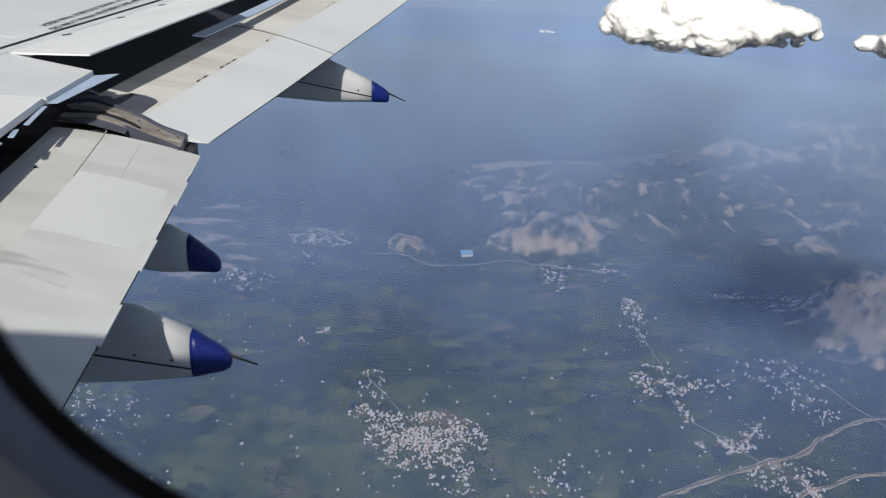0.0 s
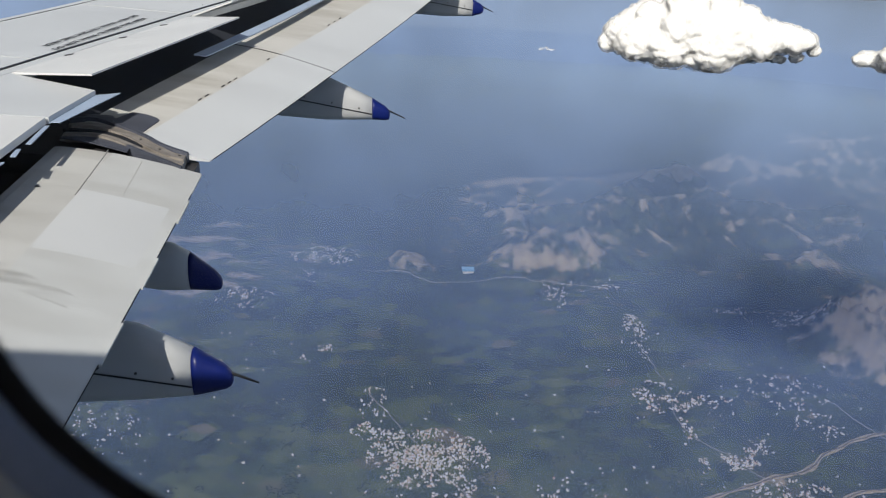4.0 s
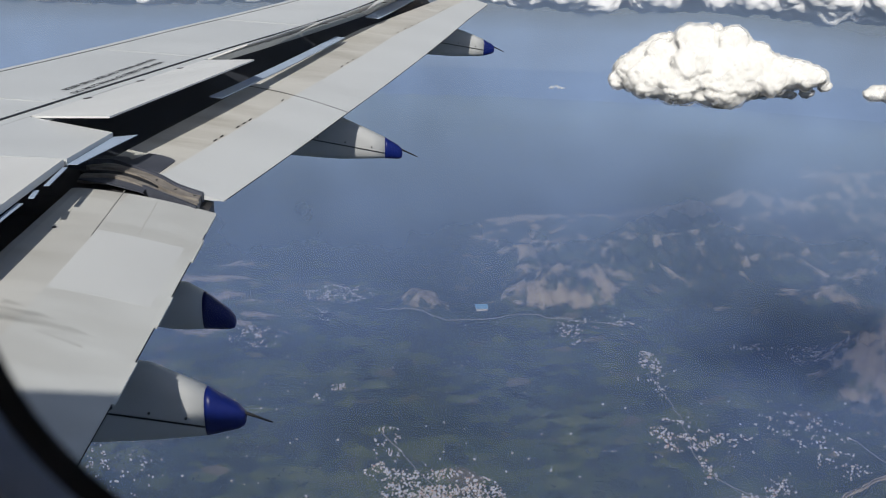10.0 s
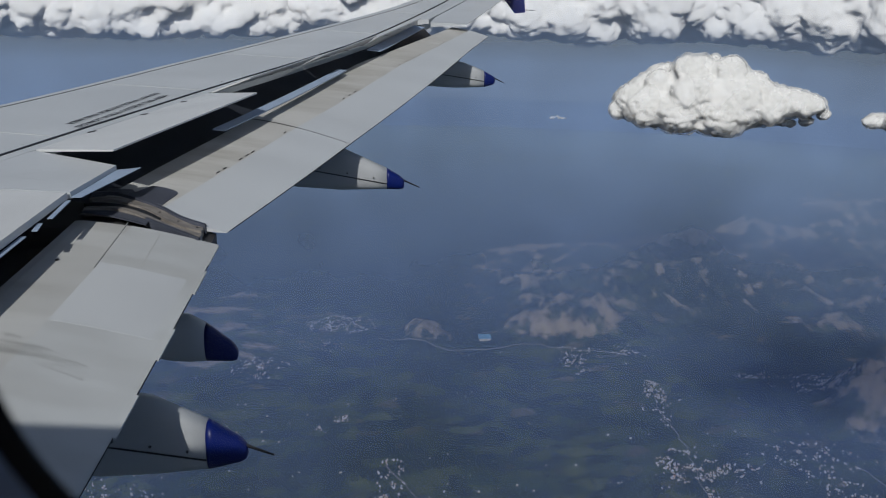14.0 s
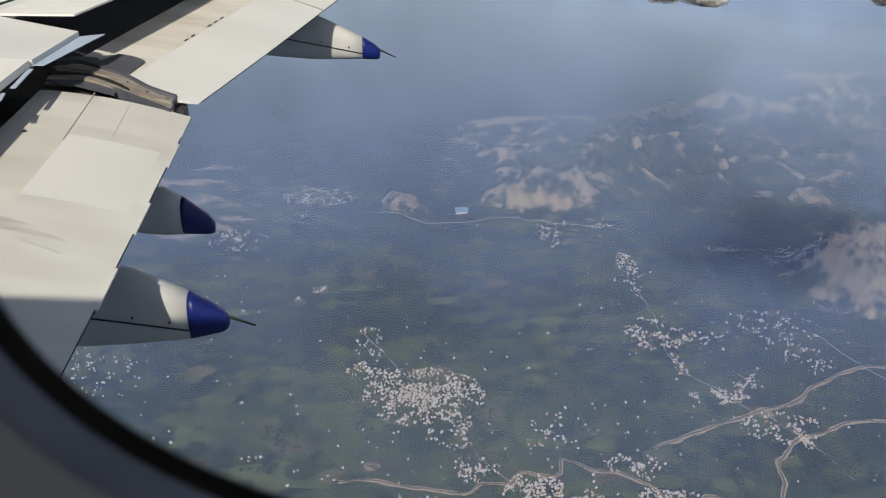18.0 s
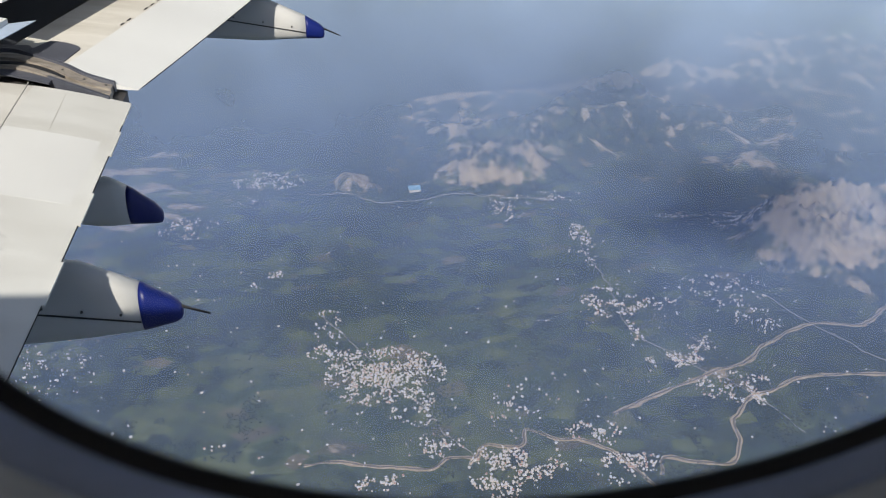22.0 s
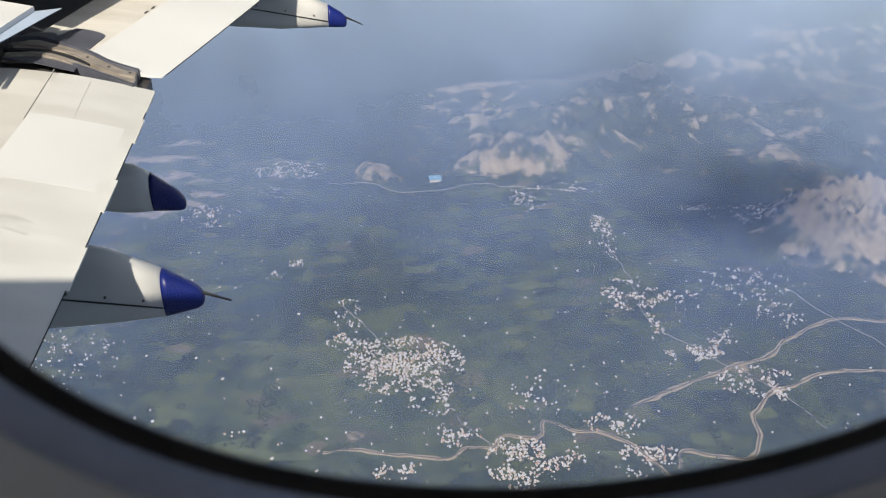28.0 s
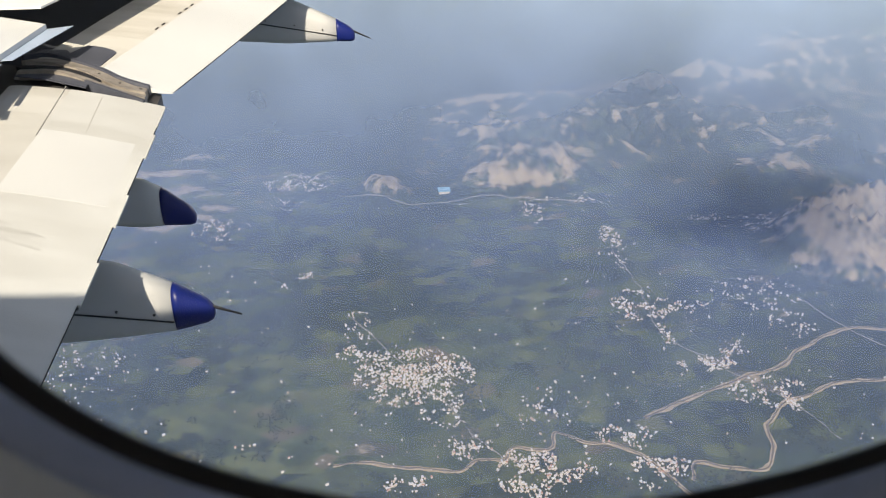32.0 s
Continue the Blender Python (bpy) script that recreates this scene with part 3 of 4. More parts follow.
TRACKS = (
    ("flap_track", [(-1.875, 5.066, -1.161), (-1.832, 5.096, -1.16), (-1.713, 5.112, -1.165), (-1.55, 5.031, -1.193), (-1.391, 4.953, -1.232), (-1.272, 4.88, -1.271), (-1.108, 4.849, -1.32)], 0.014, 0.012, RAIL_BLUE, "dark blue-grey upper track"),
    ("flap_track", [(-1.842, 4.974, -1.174), (-1.79, 5.006, -1.173), (-1.682, 5.014, -1.181), (-1.549, 4.972, -1.203), (-1.431, 4.915, -1.231), (-1.33, 4.850, -1.264), (-1.22, 4.80, -1.299), (-1.118, 4.798, -1.327)], 0.042, 0.002, BARE_METAL, "worn bronze-grey carriage rail"),
    ("track_slot", [(-1.85, 4.90, -1.188), (-1.828, 4.916, -1.188), (-1.695, 4.93, -1.197), (-1.587, 4.91, -1.213), (-1.474, 4.867, -1.237), (-1.378, 4.82, -1.264)], 0.026, 0.004, LINE_BLACK, "black slot between the rails"),
    ("flap_track", [(-1.83, 4.82, -1.190), (-1.792, 4.831, -1.192), (-1.709, 4.864, -1.196), (-1.607, 4.862, -1.208), (-1.494, 4.819, -1.233), (-1.379, 4.759, -1.263), (-1.269, 4.715, -1.293), (-1.106, 4.702, -1.338)], 0.024, 0.002, BARE_METAL, "worn bronze-grey lower rail"),
    ("flap_track", [(-1.447, 4.767, -1.247), (-1.263, 4.689, -1.296), (-1.103, 4.635, -1.344)], 0.010, 0.008, RAIL_BLUE, "dark blue-grey lower track"))
for name, line, half, rise, mat, label in TRACKS:
    rail(name, line, half, rise, mat, inner_flap, label)


def plate(outline, mat, parent, inner, label):
    """A flat plate lying on a flap along an outline (x, y)."""
    return part("seal_plate", prism([on_flap(x, y, 0.007, inner) for x, y in outline], (0, 0, -0.006)), mat, parent, label)


plate([(-1.639, 5.150), (-1.554, 5.323), (-1.459, 5.315), (-1.398, 5.289), (-1.373, 5.268), (-1.368, 5.245), (-1.417, 5.029), (-1.575, 5.057)], RAIL_BLUE, outer_flap, False, "dark blue-grey seal plate")
plate([(-1.817, 5.219), (-1.655, 5.223), (-1.634, 5.185), (-1.64, 5.129), (-1.801, 5.142)], RAIL_BLUE, outer_flap, False, "dark blue-grey seal plate")
plate([(-1.837, 4.77), (-1.807, 4.853), (-1.643, 4.867), (-1.497, 4.824), (-1.431, 4.779), (-1.43, 4.685), (-1.532, 4.71), (-1.675, 4.748)], RAIL_BLUE, inner_flap, True, "dark blue-grey seal plate")
part("gap_filler", loft([[on_flap(x, 4.62, -0.05, True), on_flap(x, 4.92 + 0.2 * (-1.03 - x), -0.05, True), on_flap(x, 4.92 + 0.2 * (-1.03 - x), -0.14, True), on_flap(x, 4.62, -0.14, True)] for x in np.linspace(-2.1, -1.06, 8)]), DARK_METAL, inner_flap)
for x, y, z in ((-1.60, 4.985, -1.193), (-1.40, 4.895, -1.24), (-1.27, 4.82, -1.282), (-1.15, 4.80, -1.317)):
    part("bolt", tube([(x, y, z - 0.01), (x, y, z + 0.006)], 0.008, 8), DARK_METAL, inner_flap)
for y, dx in ((4.62, 0.004), (4.22, 0.013), (3.50, 0.012), (2.90, 0.012)):
    part("edge_tab", prism([(-1.02, y, flap_top(y, 0.975) + 0.002), (-0.99 + dx, y, flap_top(y, 1) + 0.002), (-0.99 + dx, y - 0.30, flap_top(y - 0.30, 1) + 0.002), (-1.02, y - 0.30, flap_top(y - 0.30, 0.975) + 0.002)], (0, 0, -0.008)), FLAP_WHITE, inner_flap)

# aileron and wingtip
AIL = lambda y: at(y, [12.2, 15.1], [0.78, 1.98])
AIL_TE = lambda y: at(y, [11.92, 15.3], [1.30, 2.62])
part("tip_panel", loft([[(seam(y) + 0.135, y, skin(y)), (AIL(y) - 0.01, y, skin(y) + 0.004), (AIL(y) - 0.01, y, skin(y) - 0.06), (seam(y) + 0.135, y, skin(y) - 0.08)] for y in np.linspace(12.22, 15.3, 8)]), WING_GREY, wing)
part("aileron", loft([[(AIL(y) + 0.012, y, skin(y)), (AIL_TE(y), y, skin(y) - 0.02), (AIL_TE(y), y, skin(y) - 0.028), (AIL(y) + 0.012, y, skin(y) - 0.07)] for y in np.linspace(12.0, 15.28, 8)]), WING_GREY, wing, "pale grey aileron")
fence = prism([(2.05, 15.32, 0.50), (2.98, 15.36, 1.02), (3.16, 15.37, 1.06), (2.86, 15.34, 0.68), (2.80, 15.33, 0.45), (2.84, 15.33, 0.08), (2.64, 15.33, 0.06), (2.35, 15.32, 0.40)], (0, 0.05, 0))
part("wingtip_fence", fence, TAIL_BLUE, wing, "royal blue wingtip fence", bevel=0.01)
for x, y, z in ((2.85, 15.36, 0.62), (2.84, 15.36, 0.38), (2.84, 15.36, 0.13), (2.50, 15.0, skin(15.0) - 0.02), (2.40, 14.7, skin(14.7) - 0.02), (2.28, 14.4, skin(14.4) - 0.02)):
    part("static_wick", tube([(x, y, z), (x + 0.20, y, z - 0.005)], [0.008, 0.004], 6), LINE_BLACK, wing)

# walkway lettering, once for each way of looking
def lettering(text, x, y, size, angle, parent):
    cu = bpy.data.curves.new("lettering", "FONT")
    cu.body, cu.size, cu.extrude = text, size, 0.001
    cu.align_x, cu.align_y = "CENTER", "CENTER"
    tmp = bpy.data.objects.new("tmp", cu)
    me = bpy.data.meshes.new_from_object(tmp)
    bpy.data.objects.remove(tmp)
    me.materials.append(LINE_BLACK)
    ob = new("lettering", me)
    ob.parent = parent
    ob["label"] = "black stencilled walkway warning"
    slope = math.atan(0.0803 + 0.012 * (y - 4.8))
    ob.matrix_basis = Matrix.Translation((x, y, skin(y) + 0.010)) @ Matrix.Rotation(slope, 4, "X") @ Matrix.Rotation(radians(angle), 4, "Z")
    return ob


WALK_DIR = math.degrees(math.atan2(7.45 - 6.17, -1.99 + 2.38))
lettering("DO NOT WALK OUTSIDE THIS AREA", -2.118, 6.705, 0.076, WALK_DIR, wing)
lettering("DO NOT WALK OUTSIDE THIS AREA", -2.222, 6.81, 0.076, WALK_DIR + 180, wing)


# flap track fairings: canoe shaped, with a blue tail and a thin drain rod
def fairing(y, top, tip, low, fore, width, scale=1.0, plain=False, hang=1.0):
    """top: where it leaves the flap; tip: its tail; low: underside by the tail; fore: underside far forward (x, z); hang: how much lower and further out it hangs."""
    y, width, scale = y * hang, width * hang, scale * hang
    top, tip, low, fore = [(a * hang, c * hang) for a, c in (top, tip, low, fore)]
    blue_x = low[0] - 0.005
    x_end = tip[0]

    def section(x):
        t = (x - fore[0]) / (x_end - fore[0])
        zt = at(x, [fore[0] - 1.0, top[0], low[0], x_end], [top[1] - 0.16, top[1] - 0.005, top[1] + (tip[1] - top[1]) * (low[0] - top[0]) / (x_end - top[0]) + 0.02, tip[1] + 0.01])
        zb = at(x, [fore[0] - 1.0, fore[0], (fore[0] + low[0]) / 2, low[0], x_end], [fore[1] + 0.18, fore[1], low[1] + 0.25 * (fore[1] - low[1]) - 0.012 * scale, low[1], tip[1] - 0.075 * scale])
        w = width * at(x, [fore[0] - 1.0, fore[0], low[0], x_end], [0.7, 1.0, 0.62, 0.30])
        ring = []
        for k in range(20):
            a = 2 * math.pi * k / 20
            c, s = math.cos(a), math.sin(a)
            ring.append((x, y + w / 2 * math.copysign(abs(c) ** 0.75, c), (zt + zb) / 2 + (zt - zb) / 2 * math.copysign(abs(s) ** 0.8, s)))
        return ring

    f = part("flap_track_fairing", loft([section(x) for x in np.linspace(fore[0] - 1.0, blue_x, 14)]), FAIRING_GREY, wing, "grey canoe-shaped fairing shell", smooth=True)
    tail = [section(x) for x in np.linspace(blue_x + 0.002, x_end - 0.03 * scale, 6)]
    last = section(x_end)
    mid = Vector((x_end, y, sum(p[2] for p in last) / 20))
    tail.append([mid + 0.82 * (Vector(p) - mid) - Vector((0.008, 0, 0)) for p in last])
    tail.append([mid + 0.45 * (Vector(p) - mid) for p in last])
    part("tail_cone", loft(tail), TAIL_BLUE, f, "royal blue tail cone", smooth=True)
    beam = [(fore[0] - 0.5, top[1] - 0.2), (top[0] - 0.12, top[1] - 0.2), (top[0] - 0.2, top[1] + 0.22), (fore[0] - 0.5, top[1] + 0.26)]
    part("track_beam", prism([(x, y - 0.03, z) for x, z in beam], (0, 0.06, 0)), DARK_METAL, f, "dark steel flap track beam")
    if plain:
        return f
    seam_pts = [(x, y - width / 2 * at(x, [fore[0] - 1, fore[0], low[0]], [0.7, 1.0, 0.62]) - 0.002, at(x, [fore[0], blue_x], [0.55 * top[1] + 0.45 * fore[1], (tip[1] + low[1]) / 2 + 0.02])) for x in np.linspace(fore[0], blue_x, 8)]
    part("shell_seam", tube(seam_pts, 0.004 * scale, 5), LINE_BLACK, f)
    for i in (2, 4, 6):
        p = Vector(seam_pts[i]) + Vector((0, -0.002, 0.035))
        part("screw", tube([p, p + Vector((0, -0.006, 0))], 0.006 * scale, 8), DARK_METAL, f)
    part("drain_rod", tube([(x_end - 0.02, y, tip[1] - 0.005), (x_end + 0.11 * scale, y, tip[1] - 0.06 * scale)], [0.008 * scale, 0.004 * scale], 6), LINE_BLACK, f)
    return f


fairing(2.95, (-1.0, -1.505), (-0.566, -1.765), (-0.723, -1.87), (-1.23, -1.885), 0.22, hang=1.09)
fairing(3.73, (-1.0, -1.462), (-0.735, -1.665), (-0.885, -1.73), (-1.15, -1.70), 0.22, plain=True, hang=1.25)
fairing(7.05, (-0.345, -1.165), (0.236, -1.47), (0.078, -1.56), (-0.77, -1.534), 0.28, 1.3, hang=1.04)
fairing(11.30, (1.135, -0.60), (1.69, -0.85), (1.53, -0.99), (0.67, -0.98), 0.28, 1.3, hang=1.03)

# ---- the cabin side: hull, lining and window ----
WIN_X, WIN_A, WIN_B = 0.0728, 0.150, 0.0949
WIN_LOW, WIN_HIGH = -0.0587, 0.122


def window_ring(grow, y, n=64):
    """The window's outline, grown outwards by grow, in the plane y: two half ellipses joined by straight sides."""
    pts = []
    for half, zc in ((-1, WIN_LOW), (1, WIN_HIGH)):
        for k in range(n + 1):
            a = math.pi * k / n
            c, s = math.cos(a), math.sin(a)
            x = (WIN_A + grow) * (-c if half < 0 else c)
            pts.append((WIN_X + x, y, zc + half * (WIN_B + grow) * s))
    return pts


def ring_body(stations):
    """A closed ring of stations (grow, y) swept round the window."""
    bm = bmesh.new()
    rows = [[bm.verts.new(p) for p in window_ring(g, y)] for g, y in stations]
    k = len(rows[0])
    for a, c in zip(rows, rows[1:] + rows[:1]):
        for i in range(k):
            j = (i + 1) % k
            bm.faces.new((a[i], a[j], c[j], c[i]))
    return bm


window = empty("window_1", "oval cabin window with black seal and clear acrylic pane", "window", kind="structure")
part("window_seal", ring_body([(0.0, 0.1398), (-0.0004, 0.1406), (0.0, 0.1412), (0.014, 0.1440), (0.016, 0.1430), (0.009, 0.1378), (0.0034, 0.1372), (0.0022, 0.1384), (0.0010, 0.1392)]), RUBBER, window, "black rubber seal", smooth=True)
part("inner_ring", ring_body([(0.0035, 0.1376), (0.0037, 0.1371), (0.0046, 0.1356), (0.0078, 0.1330), (0.0098, 0.1312), (0.0140, 0.1310), (0.0140, 0.1380)]), REVEAL, window, "blue-grey plastic ring", smooth=True)
part("window_reveal", ring_body([(0.0096, 0.1308), (0.0102, 0.1296), (0.0125, 0.1235), (0.0180, 0.1130), (0.0270, 0.1020), (0.0340, 0.0985), (0.0340, 0.1040), (0.0240, 0.1160), (0.0160, 0.1320)]), LINING, window, "warm grey moulded reveal", smooth=True)
bm = bmesh.new()
f0 = bm.faces.new([bm.verts.new(p) for p in window_ring(0.008, 0.1450)])
f1 = bm.faces.new([bm.verts.new(p) for p in window_ring(0.008, 0.1480)][::-1])
pane = part("pane", bm, pane_material(), window, "clear acrylic pane")
pane.visible_shadow = False

# lining panel with the opening cut through it
bm = bmesh.new()
inner = window_ring(0.032, 0.104)
k = len(inner)
outer = []
for x, y, z in inner:
    d = Vector((x - WIN_X, 0, z - 0.03))
    s = min(0.62 / max(abs(d.x), 1e-6), 0.75 / max(abs(d.z), 1e-6))
    p = d * s
    outer.append((WIN_X + p.x, 0.104 - 0.16 * (p.z / 0.75) ** 2, 0.03 + p.z))
ra = [bm.verts.new(p) for p in inner]
mids = []
for w in (0.08, 0.2, 0.45, 0.7, 1.0):
    mids.append([bm.verts.new((i[0] + w * (o[0] - i[0]), 0.098 - 0.16 * ((i[2] + w * (o[2] - i[2]) - 0.03) / 0.75) ** 2 * min(1, w * 2), i[2] + w * (o[2] - i[2]))) for i, o in zip(inner, outer)])
for a, c in zip([ra] + mids, mids):
    for i in range(k):
        j = (i + 1) % k
        bm.faces.new((a[i], a[j], c[j], c[i]))
back = bmesh.ops.extrude_face_region(bm, geom=list(bm.faces))
for v in back["geom"]:
    if isinstance(v, bmesh.types.BMVert):
        v.co.y += 0.006
lining = part("wall_cabin", bm, LINING, None, smooth=True)
tagged(lining, "warm grey moulded plastic cabin side panel round the window", "wall", kind="structure")

# hull: a long tube with a hole at the window, closed at both ends
hull_v, hull_f = [], []
HC_Y, HC_Z, HR = -1.75, -0.45, 1.98
PITCH = 0.533
xs = sorted([-7.0, 4.5] + [WIN_X + PITCH * k + s * (0.185 if k == 0 else 0.15) for k in range(-12, 8) for s in (-1, 1)])
SILLS = [math.asin((z - HC_Z) / HR) for z in (-0.33, -0.15, 0.25, 0.29)]
angs = sorted(set(SILLS + [math.pi - a for a in SILLS] + [radians(a) for a in range(-85, 275, 5) if not 3.5 < a < 21 and not 159 < a < 176.5]))
for x in xs:
    for a in angs:
        hull_v.append((x, HC_Y + HR * math.cos(a), HC_Z + HR * math.sin(a)))
m = len(angs)
holes = (SILLS[1], math.pi - SILLS[2])
for i in range(len(xs) - 1):
    mid = (xs[i] + xs[i + 1]) / 2
    here = abs(mid - WIN_X) < 0.1
    glazed = abs((mid - WIN_X) / PITCH - round((mid - WIN_X) / PITCH)) < 0.01 and -6.8 < mid < 4.3
    for j in range(m):
        jj = (j + 1) % m
        if (glazed and min(abs(angs[j] - h) for h in holes) < 1e-6) or (here and any(abs(angs[j] - h) < 1e-6 for h in (SILLS[0], SILLS[2]))):
            continue
        hull_f.append((i * m + j, i * m + jj, (i + 1) * m + jj, (i + 1) * m + j))
hull_f.append(tuple(range(m)))
hull_f.append(tuple(range((len(xs) - 1) * m, len(xs) * m))[::-1])
hull = mesh_ob("aircraft_fuselage", hull_v, hull_f, HULL)
tagged(hull, "white painted airliner fuselage beside the wing", "fuselage")

# ---- the land ----
# the plan of the land is drawn at half size, 500 below the eye, and built at full size
GROUND, FULL = -500.0, 2.0


def full_size(verts):
    return [(FULL * x, FULL * y, FULL * z) for x, y, z in verts]


# (x, y, half width, half depth, height) of hills
HILLS = [(69, 1144, 36, 48, 14), (298, 1171, 87, 51, 26), (367, 1165, 23, 28, 16), (263, 1318, 51, 72, 20), (385, 1470, 171, 43, 14), (764, 1536, 156, 55, 12), (614, 1304, 61, 72, 22), (402, 1336, 73, 75, 18), (497, 1299, 61, 71, 18), (1053, 1644, 78, 113, 24), (753, 1308, 62, 88, 15), (700, 850, 75, 80, 40), (800, 880, 66, 94, 34), (640, 880, 40, 50, 18), (767, 1097, 58, 56, 24), (813, 1502, 76, 76, 16), (1205, 1641, 116, 113, 22), (931, 1276, 68, 87, 25)] + [(600, 1380, 420, 190, 12), (950, 1500, 300, 220, 14)]
# (x, y, half width, half depth, how bare)
BARE = [(69, 1144, 34, 44, 0.9), (295, 1148, 77, 40, 0.9), (366, 1161, 18, 28, 0.9), (261, 1210, 47, 44, 0.5), (303, 1545, 72, 31, 0.8), (497, 1545, 72, 31, 0.7), (788, 1534, 120, 39, 1), (604, 1336, 19, 42, 0.7), (661, 1316, 36, 35, 0.7), (381, 1338, 26, 45, 0.5), (458, 1347, 16, 76, 0.5), (1107, 1713, 68, 122, 0.9), (-315, 1282, 90, 19, 0.82), (-271, 1205, 76, 20, 0.82), (-255, 1090, 62, 29, 0.92), (-334, 1097, 35, 21, 0.72), (-195, 1132, 27, 18, 0.72), (-369, 998, 33, 16, 1.00), (-311, 948, 18, 12, 1.00), (-342, 877, 53, 18, 1.00), (-484, 747, 19, 13, 1.00), (-538, 1285, 59, 21, 0.72), (-237, 1352, 42, 18, 0.72), (9, 554, 8, 6, 0.6), (376, 1248, 62, 70, 0.4), (690, 829, 90, 84, 1), (800, 857, 73, 84, 1), (767, 1097, 34, 31, 0.8), (814, 1541, 78, 79, 0.8), (948, 1586, 81, 84, 0.5), (785, 994, 27, 57, 0.7), (863, 1247, 44, 42, 0.5), (1138, 1515, 54, 79, 0.6), (1323, 1604, 87, 110, 0.6), (420, 601, 11, 9, 0.8)] + [(520, 1330, 330, 150, 0.30), (250, 1250, 160, 110, 0.30), (900, 1420, 250, 150, 0.34), (700, 1150, 160, 120, 0.30), (-300, 1180, 240, 130, 0.32)]
# (x, y, half width, half depth, houses)
TOWNS = [(67, 656, 52, 40, 260), (90, 597, 19, 22, 40), (12, 752, 13, 36, 18), (9, 704, 19, 13, 30), (156, 498, 26, 29, 120), (101, 543, 26, 14, 30), (256, 484, 16, 17, 40), (263, 534, 19, 14, 30), (200, 494, 13, 10, 20), (289, 487, 12, 10, 20), (47, 502, 21, 8, 30), (202, 595, 29, 27, 15), (181, 579, 15, 13, 12), (418, 571, 5, 22, 15), (-324, 722, 80, 86, 80), (-321, 729, 58, 66, 60), (-255, 592, 20, 33, 25), (-456, 1035, 34, 34, 35), (-175, 1046, 34, 32, 50), (-49, 889, 9, 9, 8), (244, 536, 14, 12, 30), (269, 491, 14, 11, 30), (357, 757, 29, 31, 90), (414, 747, 22, 12, 25), (362, 703, 6, 33, 20), (384, 939, 14, 34, 50), (372, 881, 7, 31, 10), (297, 1046, 22, 41, 40), (372, 1074, 54, 17, 30), (-63, 1205, 52, 32, 110), (-90, 1124, 36, 26, 20), (629, 900, 24, 33, 70), (596, 946, 33, 32, 30), (557, 985, 34, 9, 20), (441, 558, 4, 16, 25), (-82, 861, 7, 11, 8), (279, 1949, 37, 23, 25), (506, 1727, 27, 14, 15), (585, 1627, 26, 17, 20), (520, 765, 43, 35, 60), (520, 695, 26, 24, 30), (385, 634, 30, 11, 60), (429, 657, 19, 12, 20), (427, 580, 34, 20, 70), (150, 800, 300, 250, 55), (-200, 800, 250, 250, 55), (450, 680, 200, 150, 45), (120, 560, 220, 60, 30)]
RIVERS = [([(-22, 536), (11, 534), (53, 523), (89, 513), (112, 522), (136, 520), (147, 536), (182, 527), (190, 549), (220, 531), (244, 523), (268, 495), (282, 467), (298, 435)], 5.0), ([(297, 470), (307, 490), (342, 480), (372, 480), (390, 504), (404, 535), (453, 565), (524, 582), (616, 567)], 6.0), ([(282, 558), (341, 580), (418, 606), (466, 622), (508, 649), (586, 677), (633, 665), (688, 690), (778, 734)], 6.5)]
ROADS = [([(-2, 1143), (107, 1089), (214, 1098), (302, 1084), (389, 1069)], 2.6), ([(382, 974), (368, 801), (363, 692), (396, 639), (439, 566), (459, 505)], 1.8), ([(7, 776), (49, 693), (91, 605), (134, 520)], 1.8), ([(560, 740), (583, 672), (607, 608), (637, 576)], 2.4)]
FIELDS = [(90, 620, 260, 130, 0.55), (350, 620, 160, 90, 0.45), (330, 850, 200, 120, 0.30), (150, 950, 260, 120, 0.28), (-300, 900, 250, 200, 0.25), (0, 480, 300, 60, 0.25), (350, 500, 200, 60, 0.35), (-250, 1150, 250, 150, 0.3)]


def ridge(x, y, s, seed):
    return noise.ridged_multi_fractal((x * s + seed, y * s, seed * 0.7), 0.9, 2.1, 5, 1.0, 2.0)


def height(x, y):
    h = 1.5 * noise.fractal((x * 0.006, y * 0.006, 3.0), 1.0, 2.0, 3)
    h += lift(x, y) * (0.30 + 0.42 * ridge(x, y, 0.012, 2.0) + 0.22 * ridge(x, y, 0.04, 7.0))
    return h + crest(x, y)[0]


def lift(x, y):
    """How far the hills rise here, before their spurs are cut."""
    up = 0.0
    for hx, hy, a, b, tall in HILLS:
        d = ((x - hx) / (a * 1.1)) ** 2 + ((y - hy) / (b * 1.1)) ** 2
        if d < 6:
            up += 1.7 * tall * math.exp(-d * 1.1)
    return max(0.0, up - 0.3)


def bald(x, y):
    """Bare soil along the spurs of the hills."""
    up = lift(x, y)
    if up < 3.0:
        return 0.0
    return min(1.0, up / 16.0) * max(0.0, min(1.0, (ridge(x, y, 0.012, 2.0) - 1.05) / 0.7))


def crest(x, y):
    """A long scarp along the far side of the hills: height, and how bare its broken upper face is."""
    yc = 1560 + 22 * math.sin(x * 0.011) + 14 * noise.noise((x * 0.012, 5.0, 0.0))
    ends = min(1.0, max(0.0, (x - 170) / 130)) * min(1.0, max(0.0, (1020 - x) / 120))
    d = y - yc
    h = 26 * ends * math.exp(-(d / (58 if d < 0 else 110)) ** 2)
    torn = 22 + 34 * noise.fractal((x * 0.045, 2.0, 1.0), 0.7, 2.0, 5)
    face = 1.0 if -torn - 12 < d < 6 else 0.0
    gaps = 1.0 if noise.noise((x * 0.013, 9.0, 2.0)) > -0.25 else 0.3
    return h, face * gaps * ends


